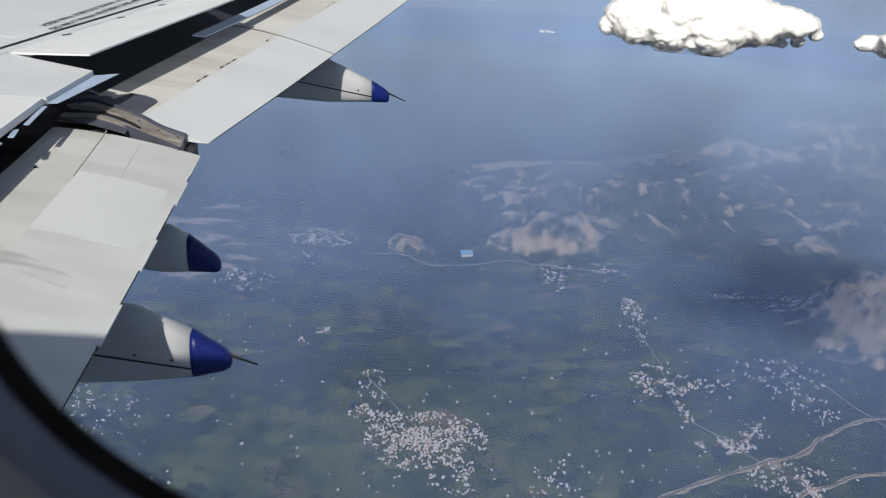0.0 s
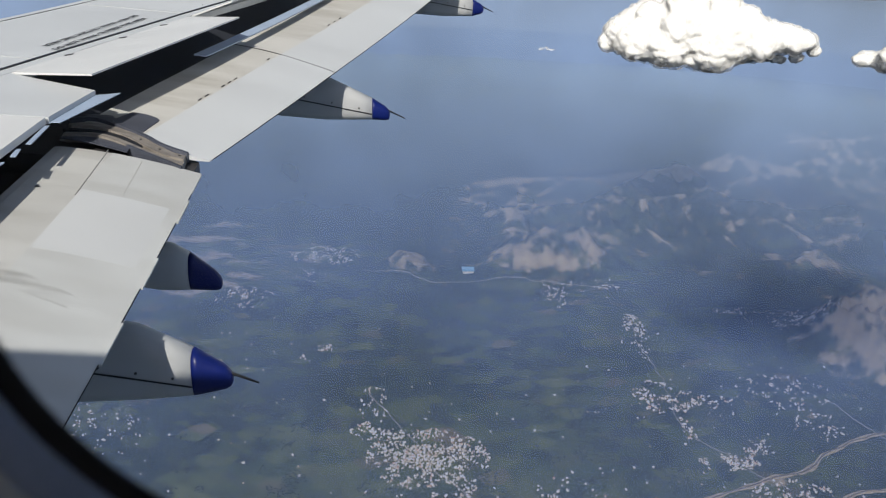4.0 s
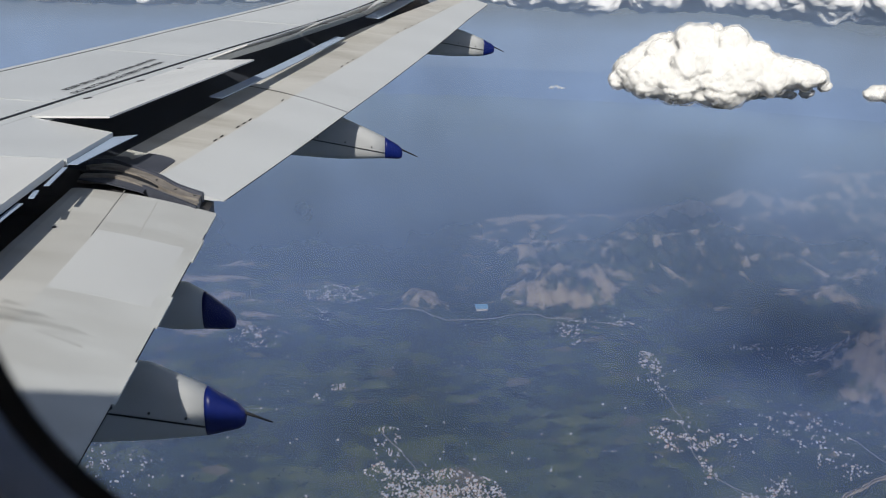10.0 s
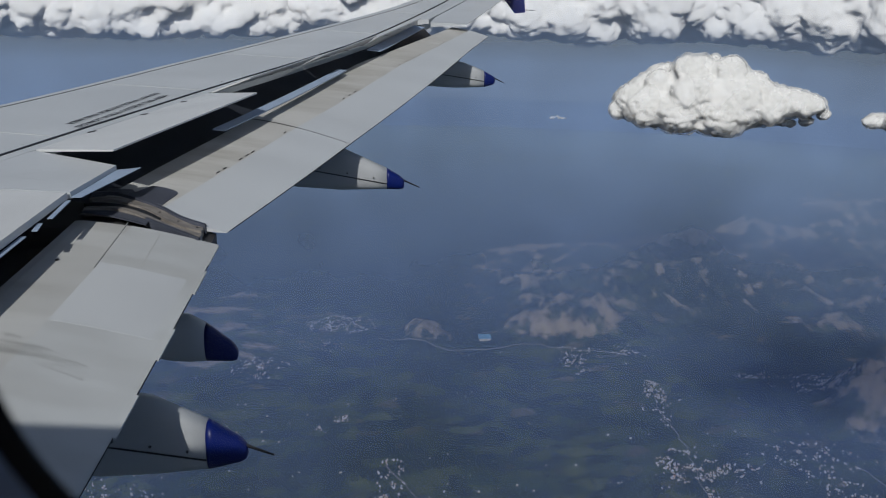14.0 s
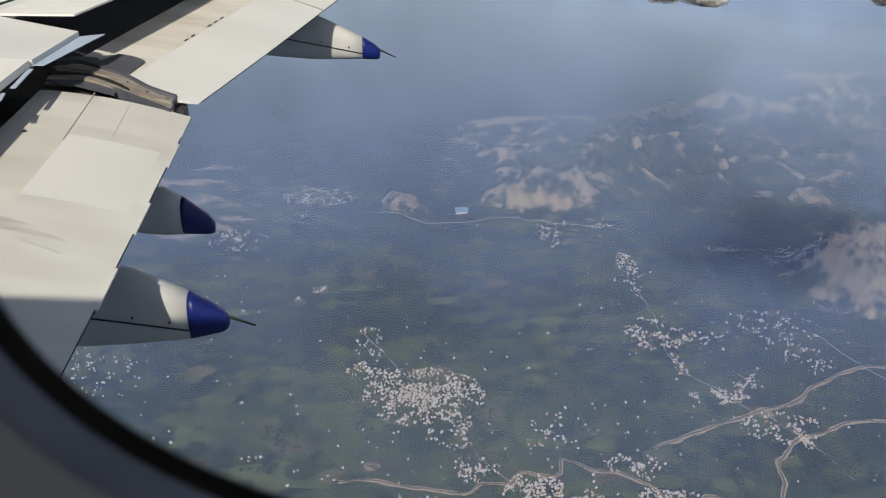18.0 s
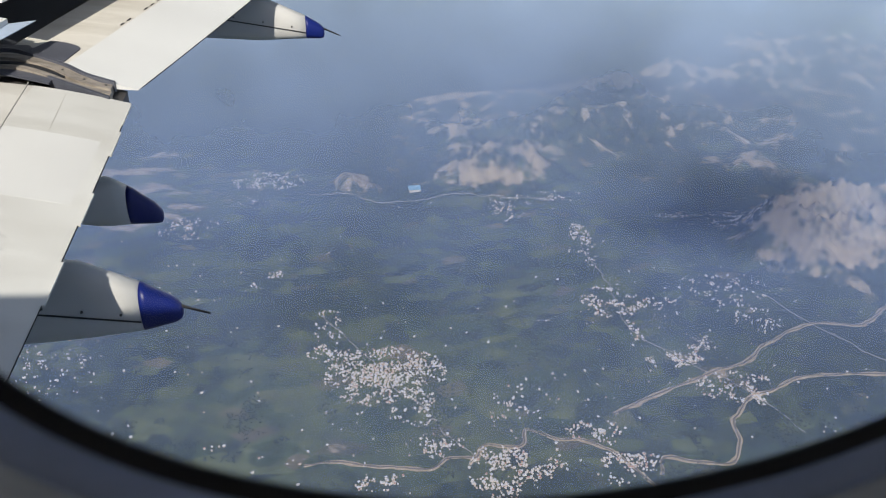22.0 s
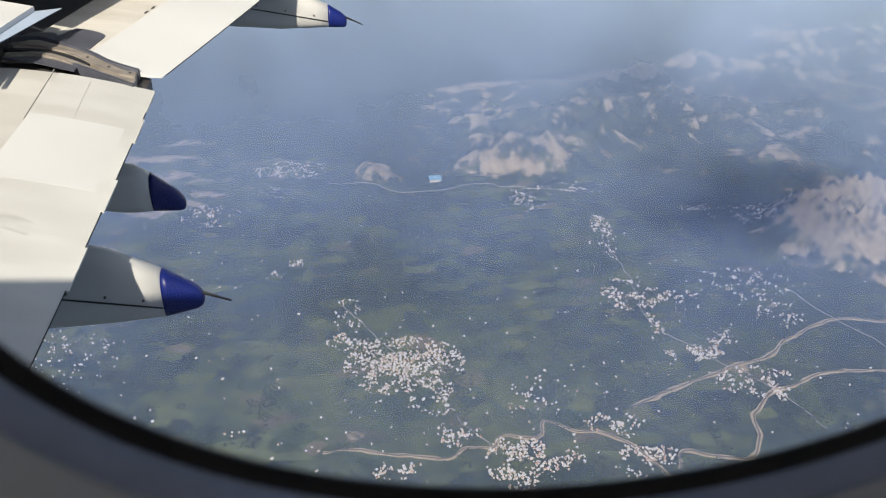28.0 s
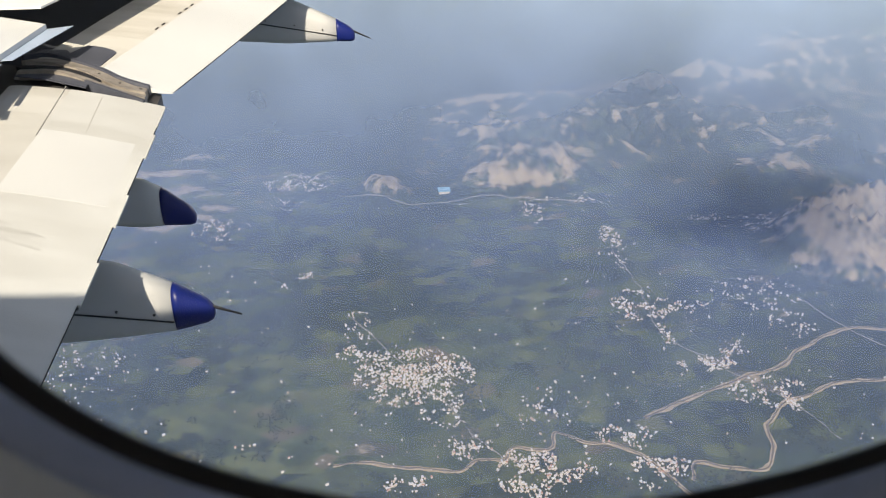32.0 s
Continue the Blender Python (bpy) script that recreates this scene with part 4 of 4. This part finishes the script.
def spread(x, y, rows, seed, wob=0.6):
    best = 0.0
    n0 = noise.fractal((x * 0.03 + seed, y * 0.03, seed), 0.9, 2.0, 4)
    for cx, cy, a, b, v in rows:
        d = ((x - cx) / a) ** 2 + ((y - cy) / b) ** 2
        if d < 4:
            best = max(best, v * max(0.0, min(1.0, 1.35 - d * 0.75 + wob * n0)))
    return best


def land():
    az = np.concatenate([np.radians(np.linspace(-42, 62, 620)), np.radians(np.linspace(66, 314, 60))])
    rr = np.concatenate([[60.0, 200.0, 330.0], np.geomspace(420, 2000, 330), np.linspace(2010, 2460, 40)])
    verts, bare, opened = [], [], []
    for r in rr:
        for a in az:
            x, y = r * math.sin(a), r * math.cos(a)
            inside = 400 < r < 2300 and -0.74 < a < 1.1
            far = 250.0 * max(0.0, (r - 1900.0) / 560.0) ** 1.5
            verts.append((x, y, GROUND + far + (height(x, y) if inside else 0.0)))
            bare.append(max(0.72 * spread(x, y, BARE, 5.0, 0.9), 0.9 * crest(x, y)[1], 0.66 * bald(x, y)) if inside else 0.0)
            opened.append(spread(x, y, FIELDS, 9.0, 0.9) + 0.26 + 0.24 * noise.noise((x * 0.004, y * 0.004, 1.0)) if inside else 0.3)
    k = len(az)
    faces = [(i * k + j, i * k + (j + 1) % k, (i + 1) * k + (j + 1) % k, (i + 1) * k + j) for i in range(len(rr) - 1) for j in range(k)]
    faces.append(tuple(range(k))[::-1])
    faces = [f[::-1] for f in faces]
    ob = mesh_ob("ground", full_size(verts), faces, land_material(), smooth=True)
    for name, values in (("bare", bare), ("open", opened)):
        ob.data.attributes.new(name, "FLOAT", "POINT").data.foreach_set("value", values)
    return tagged(ob, "hazy valley of dark woods, small green fields and bare tan hills", "ground", kind="structure")


land()


def smooth_line(points, step=6.0, wander=0.0):
    """Catmull-Rom through the points."""
    p = [Vector((*a, 0)) for a in points]
    p = [2 * p[0] - p[1]] + p + [2 * p[-1] - p[-2]]
    out = []
    for i in range(1, len(p) - 2):
        n = max(2, int((p[i + 1] - p[i]).length / step))
        for k in range(n):
            t = k / n
            out.append(0.5 * ((2 * p[i]) + (p[i + 1] - p[i - 1]) * t + (2 * p[i - 1] - 5 * p[i] + 4 * p[i + 1] - p[i + 2]) * t * t + (3 * p[i] - p[i - 1] - 3 * p[i + 1] + p[i + 2]) * t ** 3))
    out.append(p[-2])
    for q in out:
        q += wander * Vector((noise.fractal((q.x * 0.02, q.y * 0.02, 6.0), 0.8, 2.0, 3), noise.fractal((q.x * 0.02, q.y * 0.02, 16.0), 0.8, 2.0, 3), 0))
    return out


def ribbon(name, line, width, lift, mat, parent=None, wob=0.0, seed=0.0, label=""):
    verts, faces = [], []
    for i, p in enumerate(line):
        d = (line[min(i + 1, len(line) - 1)] - line[max(i - 1, 0)]).normalized()
        s = Vector((-d.y, d.x, 0))
        for side in (1, -1):
            w = width * (1 + wob * noise.fractal((i * 0.16 + seed, side * 9.0, seed), 0.8, 2.0, 4))
            q = p + s * side * max(0.25 * width, w)
            verts.append((q.x, q.y, GROUND + height(q.x, q.y) + lift))
    for i in range(len(line) - 1):
        faces.append((2 * i, 2 * i + 1, 2 * i + 3, 2 * i + 2))
    low = len(verts)
    verts += [(x, y, z - 1.5) for x, y, z in verts]
    n = len(line)
    for i in range(n - 1):
        faces.append((2 * i, 2 * i + 2, low + 2 * i + 2, low + 2 * i))
        faces.append((2 * i + 3, 2 * i + 1, low + 2 * i + 1, low + 2 * i + 3))
    return mesh_ob(name, full_size(verts), faces, mat, parent, label)


for i, (pts, w) in enumerate(RIVERS):
    line = smooth_line(pts, 4.0, 4.0)
    bed = tagged(ribbon("river", line, w * 0.38, 0.7, SAND, None, 1.3, 3.0 + i, ""), "winding muddy river between wide pale sand banks", "river", kind="structure")
    ribbon("water", line, w * 0.13, 1.0, MUD_WATER, bed, 0.8, 8.0 + i, "narrow brown stream")
for i, (pts, w) in enumerate(ROADS):
    tagged(ribbon("road", smooth_line(pts, 6.0, 9.0), w * 0.22, 0.6, ROAD_DUST, None, 0.3, 20.0 + i), "pale dusty country road", "road", kind="structure")

# the blue sheet roof by the road
def blue_roof(x, y):
    z = GROUND + height(x, y)
    hall = empty("storage_hall", "long low hall with a pale blue sheet roof by the road", "building")
    hall.location, hall.scale = (FULL * x, FULL * y, FULL * z), (FULL, FULL, FULL)
    part("wall", prism([(-9, -8, -2), (9, -8, -2), (9, 8, -2), (-9, 8, -2)], (0, 0, 5)), WALL_PAINT[0], hall)
    part("roof", prism([(-10, -9, 3.0), (10, -9, 3.0), (10, 9, 3.0), (10, 0, 4.6), (10, -9, 3.02)][:3] + [(-10, 9, 3.0)], (0, 0, 0.6)), BLUE_SHEET, hall, "pale blue sheet roof")


blue_roof(168, 1128)

# houses: the large near town one by one, the rest as scattered villages
def house_mesh(w, d, h, roof):
    hw, hd = w / 2, d / 2
    walls = ([(-hw, -hd, -1), (hw, -hd, -1), (hw, hd, -1), (-hw, hd, -1), (-hw, -hd, h), (hw, -hd, h), (hw, hd, h), (-hw, hd, h)],
             [(0, 1, 5, 4), (1, 2, 6, 5), (2, 3, 7, 6), (3, 0, 4, 7), (4, 5, 6, 7)])
    o = 0.12 * w
    if roof:
        top = ([(-hw - o, -hd - o, h + 0.01), (hw + o, -hd - o, h + 0.01), (hw + o, hd + o, h + 0.01), (-hw - o, hd + o, h + 0.01), (-hw - o, 0, h + 0.32 * d), (hw + o, 0, h + 0.32 * d)],
               [(0, 1, 5, 4), (2, 3, 4, 5), (1, 2, 5), (3, 0, 4), (3, 2, 1, 0)])
    else:
        top = ([(-hw - 0.03, -hd - 0.03, h + 0.01), (hw + 0.03, -hd - 0.03, h + 0.01), (hw + 0.03, hd + 0.03, h + 0.01), (-hw - 0.03, hd + 0.03, h + 0.01), (-hw - 0.03, -hd - 0.03, h + 0.25), (hw + 0.03, -hd - 0.03, h + 0.25), (hw + 0.03, hd + 0.03, h + 0.25), (-hw - 0.03, hd + 0.03, h + 0.25)],
               [(0, 1, 5, 4), (1, 2, 6, 5), (2, 3, 7, 6), (3, 0, 4, 7), (4, 5, 6, 7)])
    return walls, top


rng = random.Random(7)
KINDS = [(rng.uniform(1.0, 2.2), rng.uniform(0.9, 1.6), rng.uniform(0.6, 1.2), rng.random() < 0.55) for _ in range(14)]


def mesh_data(name, vf, mat):
    me = bpy.data.meshes.new(name)
    me.from_pydata(vf[0], [], vf[1])
    me.materials.append(mat)
    return me


MODELS = []
for k, kind in enumerate(KINDS):
    walls, top = house_mesh(*kind)
    wc, rc = rng.choice((0, 1, 1, 1, 2, 2)), rng.choice((0, 0, 0, 1, 1, 1, 2, 3, 2))
    MODELS.append((mesh_data("house", walls, WALL_PAINT[wc]), mesh_data("roof", top, ROOF_PAINT[rc]), walls, top, wc, rc))

LABELS = {0: "small white flat-roofed village house", 1: "small house with sand-coloured roof", 2: "small house with brick-red roof", 3: "small house with grey roof"}
near, heap = 0, {}
for t, (cx, cy, a, b, n) in enumerate(TOWNS):
    for k in range(int(n * (5.2 if t < 6 else 3.7))):
        ang, rad = rng.uniform(0, 2 * math.pi), 1.25 * rng.random() ** 0.62
        x, y = cx + a * rad * math.cos(ang), cy + b * rad * math.sin(ang)
        if rad > (0.55 if t == 0 else 0.0) and noise.fractal((x * 0.055, y * 0.055, 4.0), 0.7, 2.0, 4) < 0.04 - 0.34 * rng.random() + 0.10 * rad:
            continue
        turn = 0.4 + 0.5 * noise.noise((x * 0.01, y * 0.01, 7.0)) + rng.choice((0, math.pi / 2)) + rng.uniform(-0.2, 0.2)
        z = GROUND + height(x, y) + 0.3
        pick = rng.randrange(len(MODELS))
        size = rng.uniform(0.6, 1.3)
        if near < 300 and t < 10:
            near += 1
            ob = new("house", MODELS[pick][0])
            ob.matrix_basis = Matrix.Translation((FULL * x, FULL * y, FULL * z)) @ Matrix.Rotation(turn, 4, "Z") @ Matrix.Diagonal((FULL * size, FULL * size, FULL * size, 1))
            roof = new("roof", MODELS[pick][1])
            roof.parent = ob
            tagged(ob, LABELS[MODELS[pick][5]], "house", "houses of the near town")
        else:
            c, s = math.cos(turn) * size, math.sin(turn) * size
            for vf, slot in ((MODELS[pick][2], MODELS[pick][4]), (MODELS[pick][3], 3 + MODELS[pick][5])):
                vs, fs, ms = heap.setdefault("h", ([], [], []))
                base = len(vs)
                vs += [(x + c * p[0] - s * p[1], y + s * p[0] + c * p[1], z + p[2] * size) for p in vf[0]]
                fs += [tuple(i + base for i in f) for f in vf[1]]
                ms += [slot] * len(vf[1])
vs, fs, ms = heap["h"]
tagged(mesh_ob("village_houses", full_size(vs), fs, WALL_PAINT + ROOF_PAINT, mat_index=ms), "scattered white and tan houses of valley villages", "houses", kind="stuff")

# tree crowns: uneven clumps over the near land, kept off rivers and fields
def trees():
    r = random.Random(21)
    t = (1 + 5 ** 0.5) / 2
    ico = [Vector(p).normalized() for p in ((-1, t, 0), (1, t, 0), (-1, -t, 0), (1, -t, 0), (0, -1, t), (0, 1, t), (0, -1, -t), (0, 1, -t), (t, 0, -1), (t, 0, 1), (-t, 0, -1), (-t, 0, 1))]
    tri = ((0, 11, 5), (0, 5, 1), (0, 1, 7), (0, 7, 10), (0, 10, 11), (1, 5, 9), (5, 11, 4), (11, 10, 2), (10, 7, 6), (7, 1, 8), (3, 9, 4), (3, 4, 2), (3, 2, 6), (3, 6, 8), (3, 8, 9), (4, 9, 5), (2, 4, 11), (6, 2, 10), (8, 6, 7), (9, 8, 1))
    lines = [p for pts, _ in RIVERS for p in smooth_line(pts, 12)]
    vs, fs = [], []
    made = 0
    while made < 16000:
        rad = 430 + 380 * r.random() ** 1.3
        a = r.uniform(-0.62, 0.85)
        x, y = rad * math.sin(a), rad * math.cos(a)
        if noise.fractal((x * 0.022, y * 0.022, 12.0), 0.8, 2.0, 3) < 0.10 + 0.30 * r.random():
            continue
        if spread(x, y, BARE, 5.0) > 0.35 or (made % 3 == 0 and min((p.x - x) ** 2 + (p.y - y) ** 2 for p in lines) < 40):
            continue
        z = GROUND + height(x, y)
        s = r.uniform(0.45, 1.1)
        base = len(vs)
        for p in ico:
            w = s * r.uniform(0.7, 1.25)
            vs.append((x + p.x * w * 1.15, y + p.y * w * 1.15, z + 0.6 * s + p.z * w * 0.85))
        fs += [tuple(i + base for i in f) for f in tri]
        made += 1
    tagged(mesh_ob("tree_crowns", full_size(vs), fs, LEAVES), "dark green tree crowns in loose clumps over the valley", "trees", kind="stuff")


trees()


# ---- clouds and haze ----
def cumulus(name, centre, wide, tall, deep, outline, sole, lumps, seed, label, voxel, shells=True, paint=None, swell=(0.09, 0.26), rough=1.0, fine=1.0):
    """A cumulus seen broadside: billows heaped under an outline of heights and over a sole, skinned, knobbed, with a loose coat of vapour."""
    r = random.Random(seed)
    us, hs = zip(*outline)
    bs, ls = zip(*sole)
    verts, faces = [], []
    ball = bmesh.new()
    bmesh.ops.create_icosphere(ball, subdivisions=2, radius=1.0)
    ball_v = [v.co.copy() for v in ball.verts]
    ball_f = [tuple(v.index for v in f.verts) for f in ball.faces]
    ball.free()
    for i in range(lumps):
        u = r.uniform(-1, 1)
        top, low = at(u, us, hs), at(u, bs, ls)
        if top - low < 0.02:
            continue
        s = tall * min(0.5 * (top - low), r.uniform(*swell))
        z = r.uniform(low * tall + s * 0.8, max(low * tall + s * 0.81, top * tall - s))
        y = deep * r.uniform(-1, 1) * math.sqrt(max(0.05, top - low))
        base = len(verts)
        verts += [Vector((u * wide + p.x * s * 1.15, y + p.y * s, z + p.z * s)) for p in ball_v]
        faces += [tuple(k + base for k in f) for f in ball_f]
    me = bpy.data.meshes.new(name)
    me.from_pydata(verts, [], faces)
    tmp = bpy.data.objects.new("tmp", me)
    scene.collection.objects.link(tmp)
    mod = tmp.modifiers.new("skin", "REMESH")
    mod.mode, mod.voxel_size = "VOXEL", voxel
    soft = tmp.modifiers.new("soft", "SMOOTH")
    soft.factor, soft.iterations = 0.5, 30 if shells else 5
    bpy.context.view_layer.update()
    got = bpy.data.meshes.new_from_object(tmp.evaluated_get(bpy.context.evaluated_depsgraph_get()))
    bpy.data.objects.remove(tmp)
    co = [v.co.copy() for v in got.vertices]
    no = [v.normal.copy() for v in got.vertices]
    skin_faces = [tuple(p.vertices) for p in got.polygons]

    def shaped(extra, seed2):
        out = []
        for p, nrm in zip(co, no):
            q = p / tall + Vector((seed, 0, 0))
            d = 0.07 * abs(noise.noise(q * 4.0)) + 0.05 * abs(noise.noise(q * 9.0)) + fine * (0.02 * abs(noise.noise(q * 19.0)) + 0.008 * abs(noise.noise(q * 40.0))) - 0.04
            out.append(p + nrm * tall * (0.9 * rough * d + extra * (0.4 + 1.4 * abs(noise.noise(q * 6.0 + Vector((0, 0, seed2)))))))
        return out

    ob = mesh_ob(name, shaped(0.0, 0.0), skin_faces, paint or CLOUD, smooth=True)
    if shells:
        mesh_ob("vapour", shaped(0.034, 3.0), skin_faces, SOFT_VAPOUR, ob, "torn vapour round the cloud", smooth=True)
    ob.matrix_basis = Matrix.Translation(centre) @ Matrix.Rotation(-math.atan2(centre[0], centre[1]), 4, "Z")
    return tagged(ob, label, "cloud")


cumulus("cumulus_cloud", (1050, 2265, -328), 335, 245, 110, [(-1.0, 0.25), (-0.85, 0.55), (-0.62, 0.80), (-0.35, 0.95), (-0.1, 1.0), (0.1, 0.86), (0.3, 0.62), (0.45, 0.60), (0.6, 0.58), (0.74, 0.50), (0.78, 0.3)],
        [(-1.0, 0.16), (-0.6, 0.05), (0.0, 0.0), (0.25, 0.14), (0.45, 0.26), (1.0, 0.34)], 150, 4, "bright white fair-weather cumulus with a ragged tail", 4.5, swell=(0.12, 0.32), rough=0.8, fine=1.1)
cumulus("cloud_wisp", (1228, 2200, -300), 80, 75, 30, [(-1.0, 0.3), (0.2, 0.35), (1.0, 0.9)], [(-1.0, 0.0), (0.2, 0.0), (1.0, 0.4)], 26, 12, "small torn white cloud shred beside the cumulus", 3.0)
cumulus("cumulus_cloud", (1590, 2050, -310), 190, 150, 90, [(-1.0, 0.35), (-0.6, 0.45), (-0.3, 0.85), (0.2, 1.0), (0.6, 0.8), (1.0, 0.4)], [(-1.0, 0.15), (-0.3, 0.0), (0.6, 0.0), (1.0, 0.2)], 80, 9, "bright white cumulus drifting over the valley", 4.5, swell=(0.12, 0.32), rough=0.8, fine=1.1)
def thin_cloud(name, centre, wide, deep, label):
    """A thin sheet of cloud out of sight overhead: a lens of vapour, thick in the middle and fading at its ragged rim."""
    m = bpy.data.materials.new("thin_cloud_sheet")
    m.use_nodes = True
    n, l = m.node_tree.nodes, m.node_tree.links
    n.remove(n["Principled BSDF"])
    clear, milk, mix = n.new("ShaderNodeBsdfTransparent"), n.new("ShaderNodeBsdfTranslucent"), n.new("ShaderNodeMixShader")
    milk.inputs[0].default_value = (0.5, 0.5, 0.5, 1)
    co, size, tex = n.new("ShaderNodeTexCoord"), n.new("ShaderNodeVectorMath"), n.new("ShaderNodeTexNoise")
    mp = n.new("ShaderNodeMapping")
    mp.inputs["Scale"].default_value = (1 / wide, 1 / deep, 0)
    size.operation = "LENGTH"
    tex.inputs["Scale"].default_value, tex.inputs["Detail"].default_value = 2.2, 5.0
    l.new(co.outputs["Object"], mp.inputs["Vector"])
    l.new(mp.outputs[0], size.inputs[0])
    l.new(mp.outputs[0], tex.inputs["Vector"])
    ragged, fade = n.new("ShaderNodeMath"), n.new("ShaderNodeMapRange")
    ragged.operation = "MULTIPLY_ADD"
    ragged.inputs[1].default_value = 0.9
    l.new(tex.outputs[0], ragged.inputs[0])
    l.new(size.outputs["Value"], ragged.inputs[2])
    fade.interpolation_type = "SMOOTHSTEP"
    for key, v in (("From Min", 0.55), ("From Max", 1.35), ("To Min", 0.50), ("To Max", 0.0)):
        fade.inputs[key].default_value = v
    l.new(ragged.outputs[0], fade.inputs["Value"])
    l.new(fade.outputs[0], mix.inputs[0])
    l.new(clear.outputs[0], mix.inputs[1])
    l.new(milk.outputs[0], mix.inputs[2])
    l.new(mix.outputs[0], n["Material Output"].inputs[0])
    rings = [(0.02, 12.0), (0.5, 9.0), (1.0, 0.0), (0.5, -4.0), (0.02, -6.0)]
    az = [2 * math.pi * k / 32 for k in range(32)]
    ob = part(name, loft([[(wide * g * math.cos(a), deep * g * math.sin(a), z) for a in az] for g, z in rings]), m, None, "", smooth=True)
    ob.location = centre
    return tagged(ob, label, "cloud")


thin_cloud("cloud_sheet", (688, 43, 500), 440, 360, "thin white cloud sheet overhead that shades part of the valley")
def towers(r, n, low, high):
    """A skyline of cloud heads: heights that swing between low and high."""
    return [(-1 + 2 * k / n, r.uniform(low, high) * (0.55 if k in (0, n) else 1.0)) for k in range(n + 1)]


BANKS = ((-2050, 3750, -150, 900, 330, 0.45, 0.9, "low grey-white cumulus bank in the haze along the horizon"), (-800, 4150, -140, 800, 420, 0.5, 0.95, "grey-white cumulus bank along the horizon"),
         (350, 4150, -130, 760, 620, 0.55, 1.0, "towering white cumulus bank along the horizon"), (1350, 3900, -130, 780, 700, 0.6, 1.0, "towering bright white cumulus bank along the horizon"), (2350, 3350, -130, 800, 680, 0.55, 1.0, "towering bright white cumulus bank along the horizon"))
for i, (x, y, z, wide, tall, low, high, label) in enumerate(BANKS):
    r = random.Random(70 + i)
    cumulus("cloud_bank", (x, y, z), wide, tall, 170, towers(r, 9, low, high), [(-1.0, 0.08), (-0.4, 0.0), (0.3, 0.05), (1.0, 0.02)], 900, 30 + i, label, 11.0, False, BANK_CLOUD, (0.05, 0.17), 0.6, 2.0)
for i, (x, y, z, wide, tall) in enumerate(((-1500, 4400, 160, 1600, 520), (600, 4550, 220, 1500, 620), (2550, 3850, 220, 950, 620))):
    r = random.Random(90 + i)
    cumulus("cloud_bank", (x, y, z), wide, tall, 90, towers(r, 12, 0.5, 1.0), [(-1.0, 0.2), (0.0, 0.0), (1.0, 0.2)], 300, 50 + i, "distant grey cloud deck above the horizon", 24.0, False, BANK_CLOUD, (0.10, 0.3), 0.6)
for i, (x, y, z, wide, tall) in enumerate(((560, 2380, -306, 26, 18), (1121, 2856, -226, 34, 26), (1086, 2928, -206, 20, 16))):
    cumulus("cloud_wisp", (x, y, z), wide, tall, 12, [(-1.0, 0.4), (-0.2, 1.0), (0.4, 0.6), (1.0, 0.5)], [(-1.0, 0.1), (1.0, 0.2)], 24, 60 + i, "tiny torn wisp of white cloud", 1.5, False, SOFT_VAPOUR)



def haze(name, prof, mat, label):
    az = np.radians(np.linspace(0, 360, 97)[:-1])
    verts = [(r * math.sin(a), r * math.cos(a), z) for r, z in prof for a in az]
    k = len(az)
    faces = [(i * k + j, (i + 1) * k + j, (i + 1) * k + (j + 1) % k, i * k + (j + 1) % k) for i in range(len(prof) - 1) for j in range(k)]
    ob = mesh_ob(name, verts, faces, mat, smooth=True)
    return tagged(ob, label, "haze", kind="stuff")


# See-through shell round the eye; its tint and opacity stand in for distance haze.
haze("haze_shell", [(500, -994), (1000, -982), (1600, -930), (1900, -850), (2100, -720), (2220, -560), (2290, -400), (2330, -319), (2950, -404), (3250, -330), (3450, -190), (3600, 0), (3700, 300), (3760, 600), (3800, 900)],
     haze_material(HAZE, -1000.0, 900.0), "tinted see-through shell painting bluish haze over the far valley")
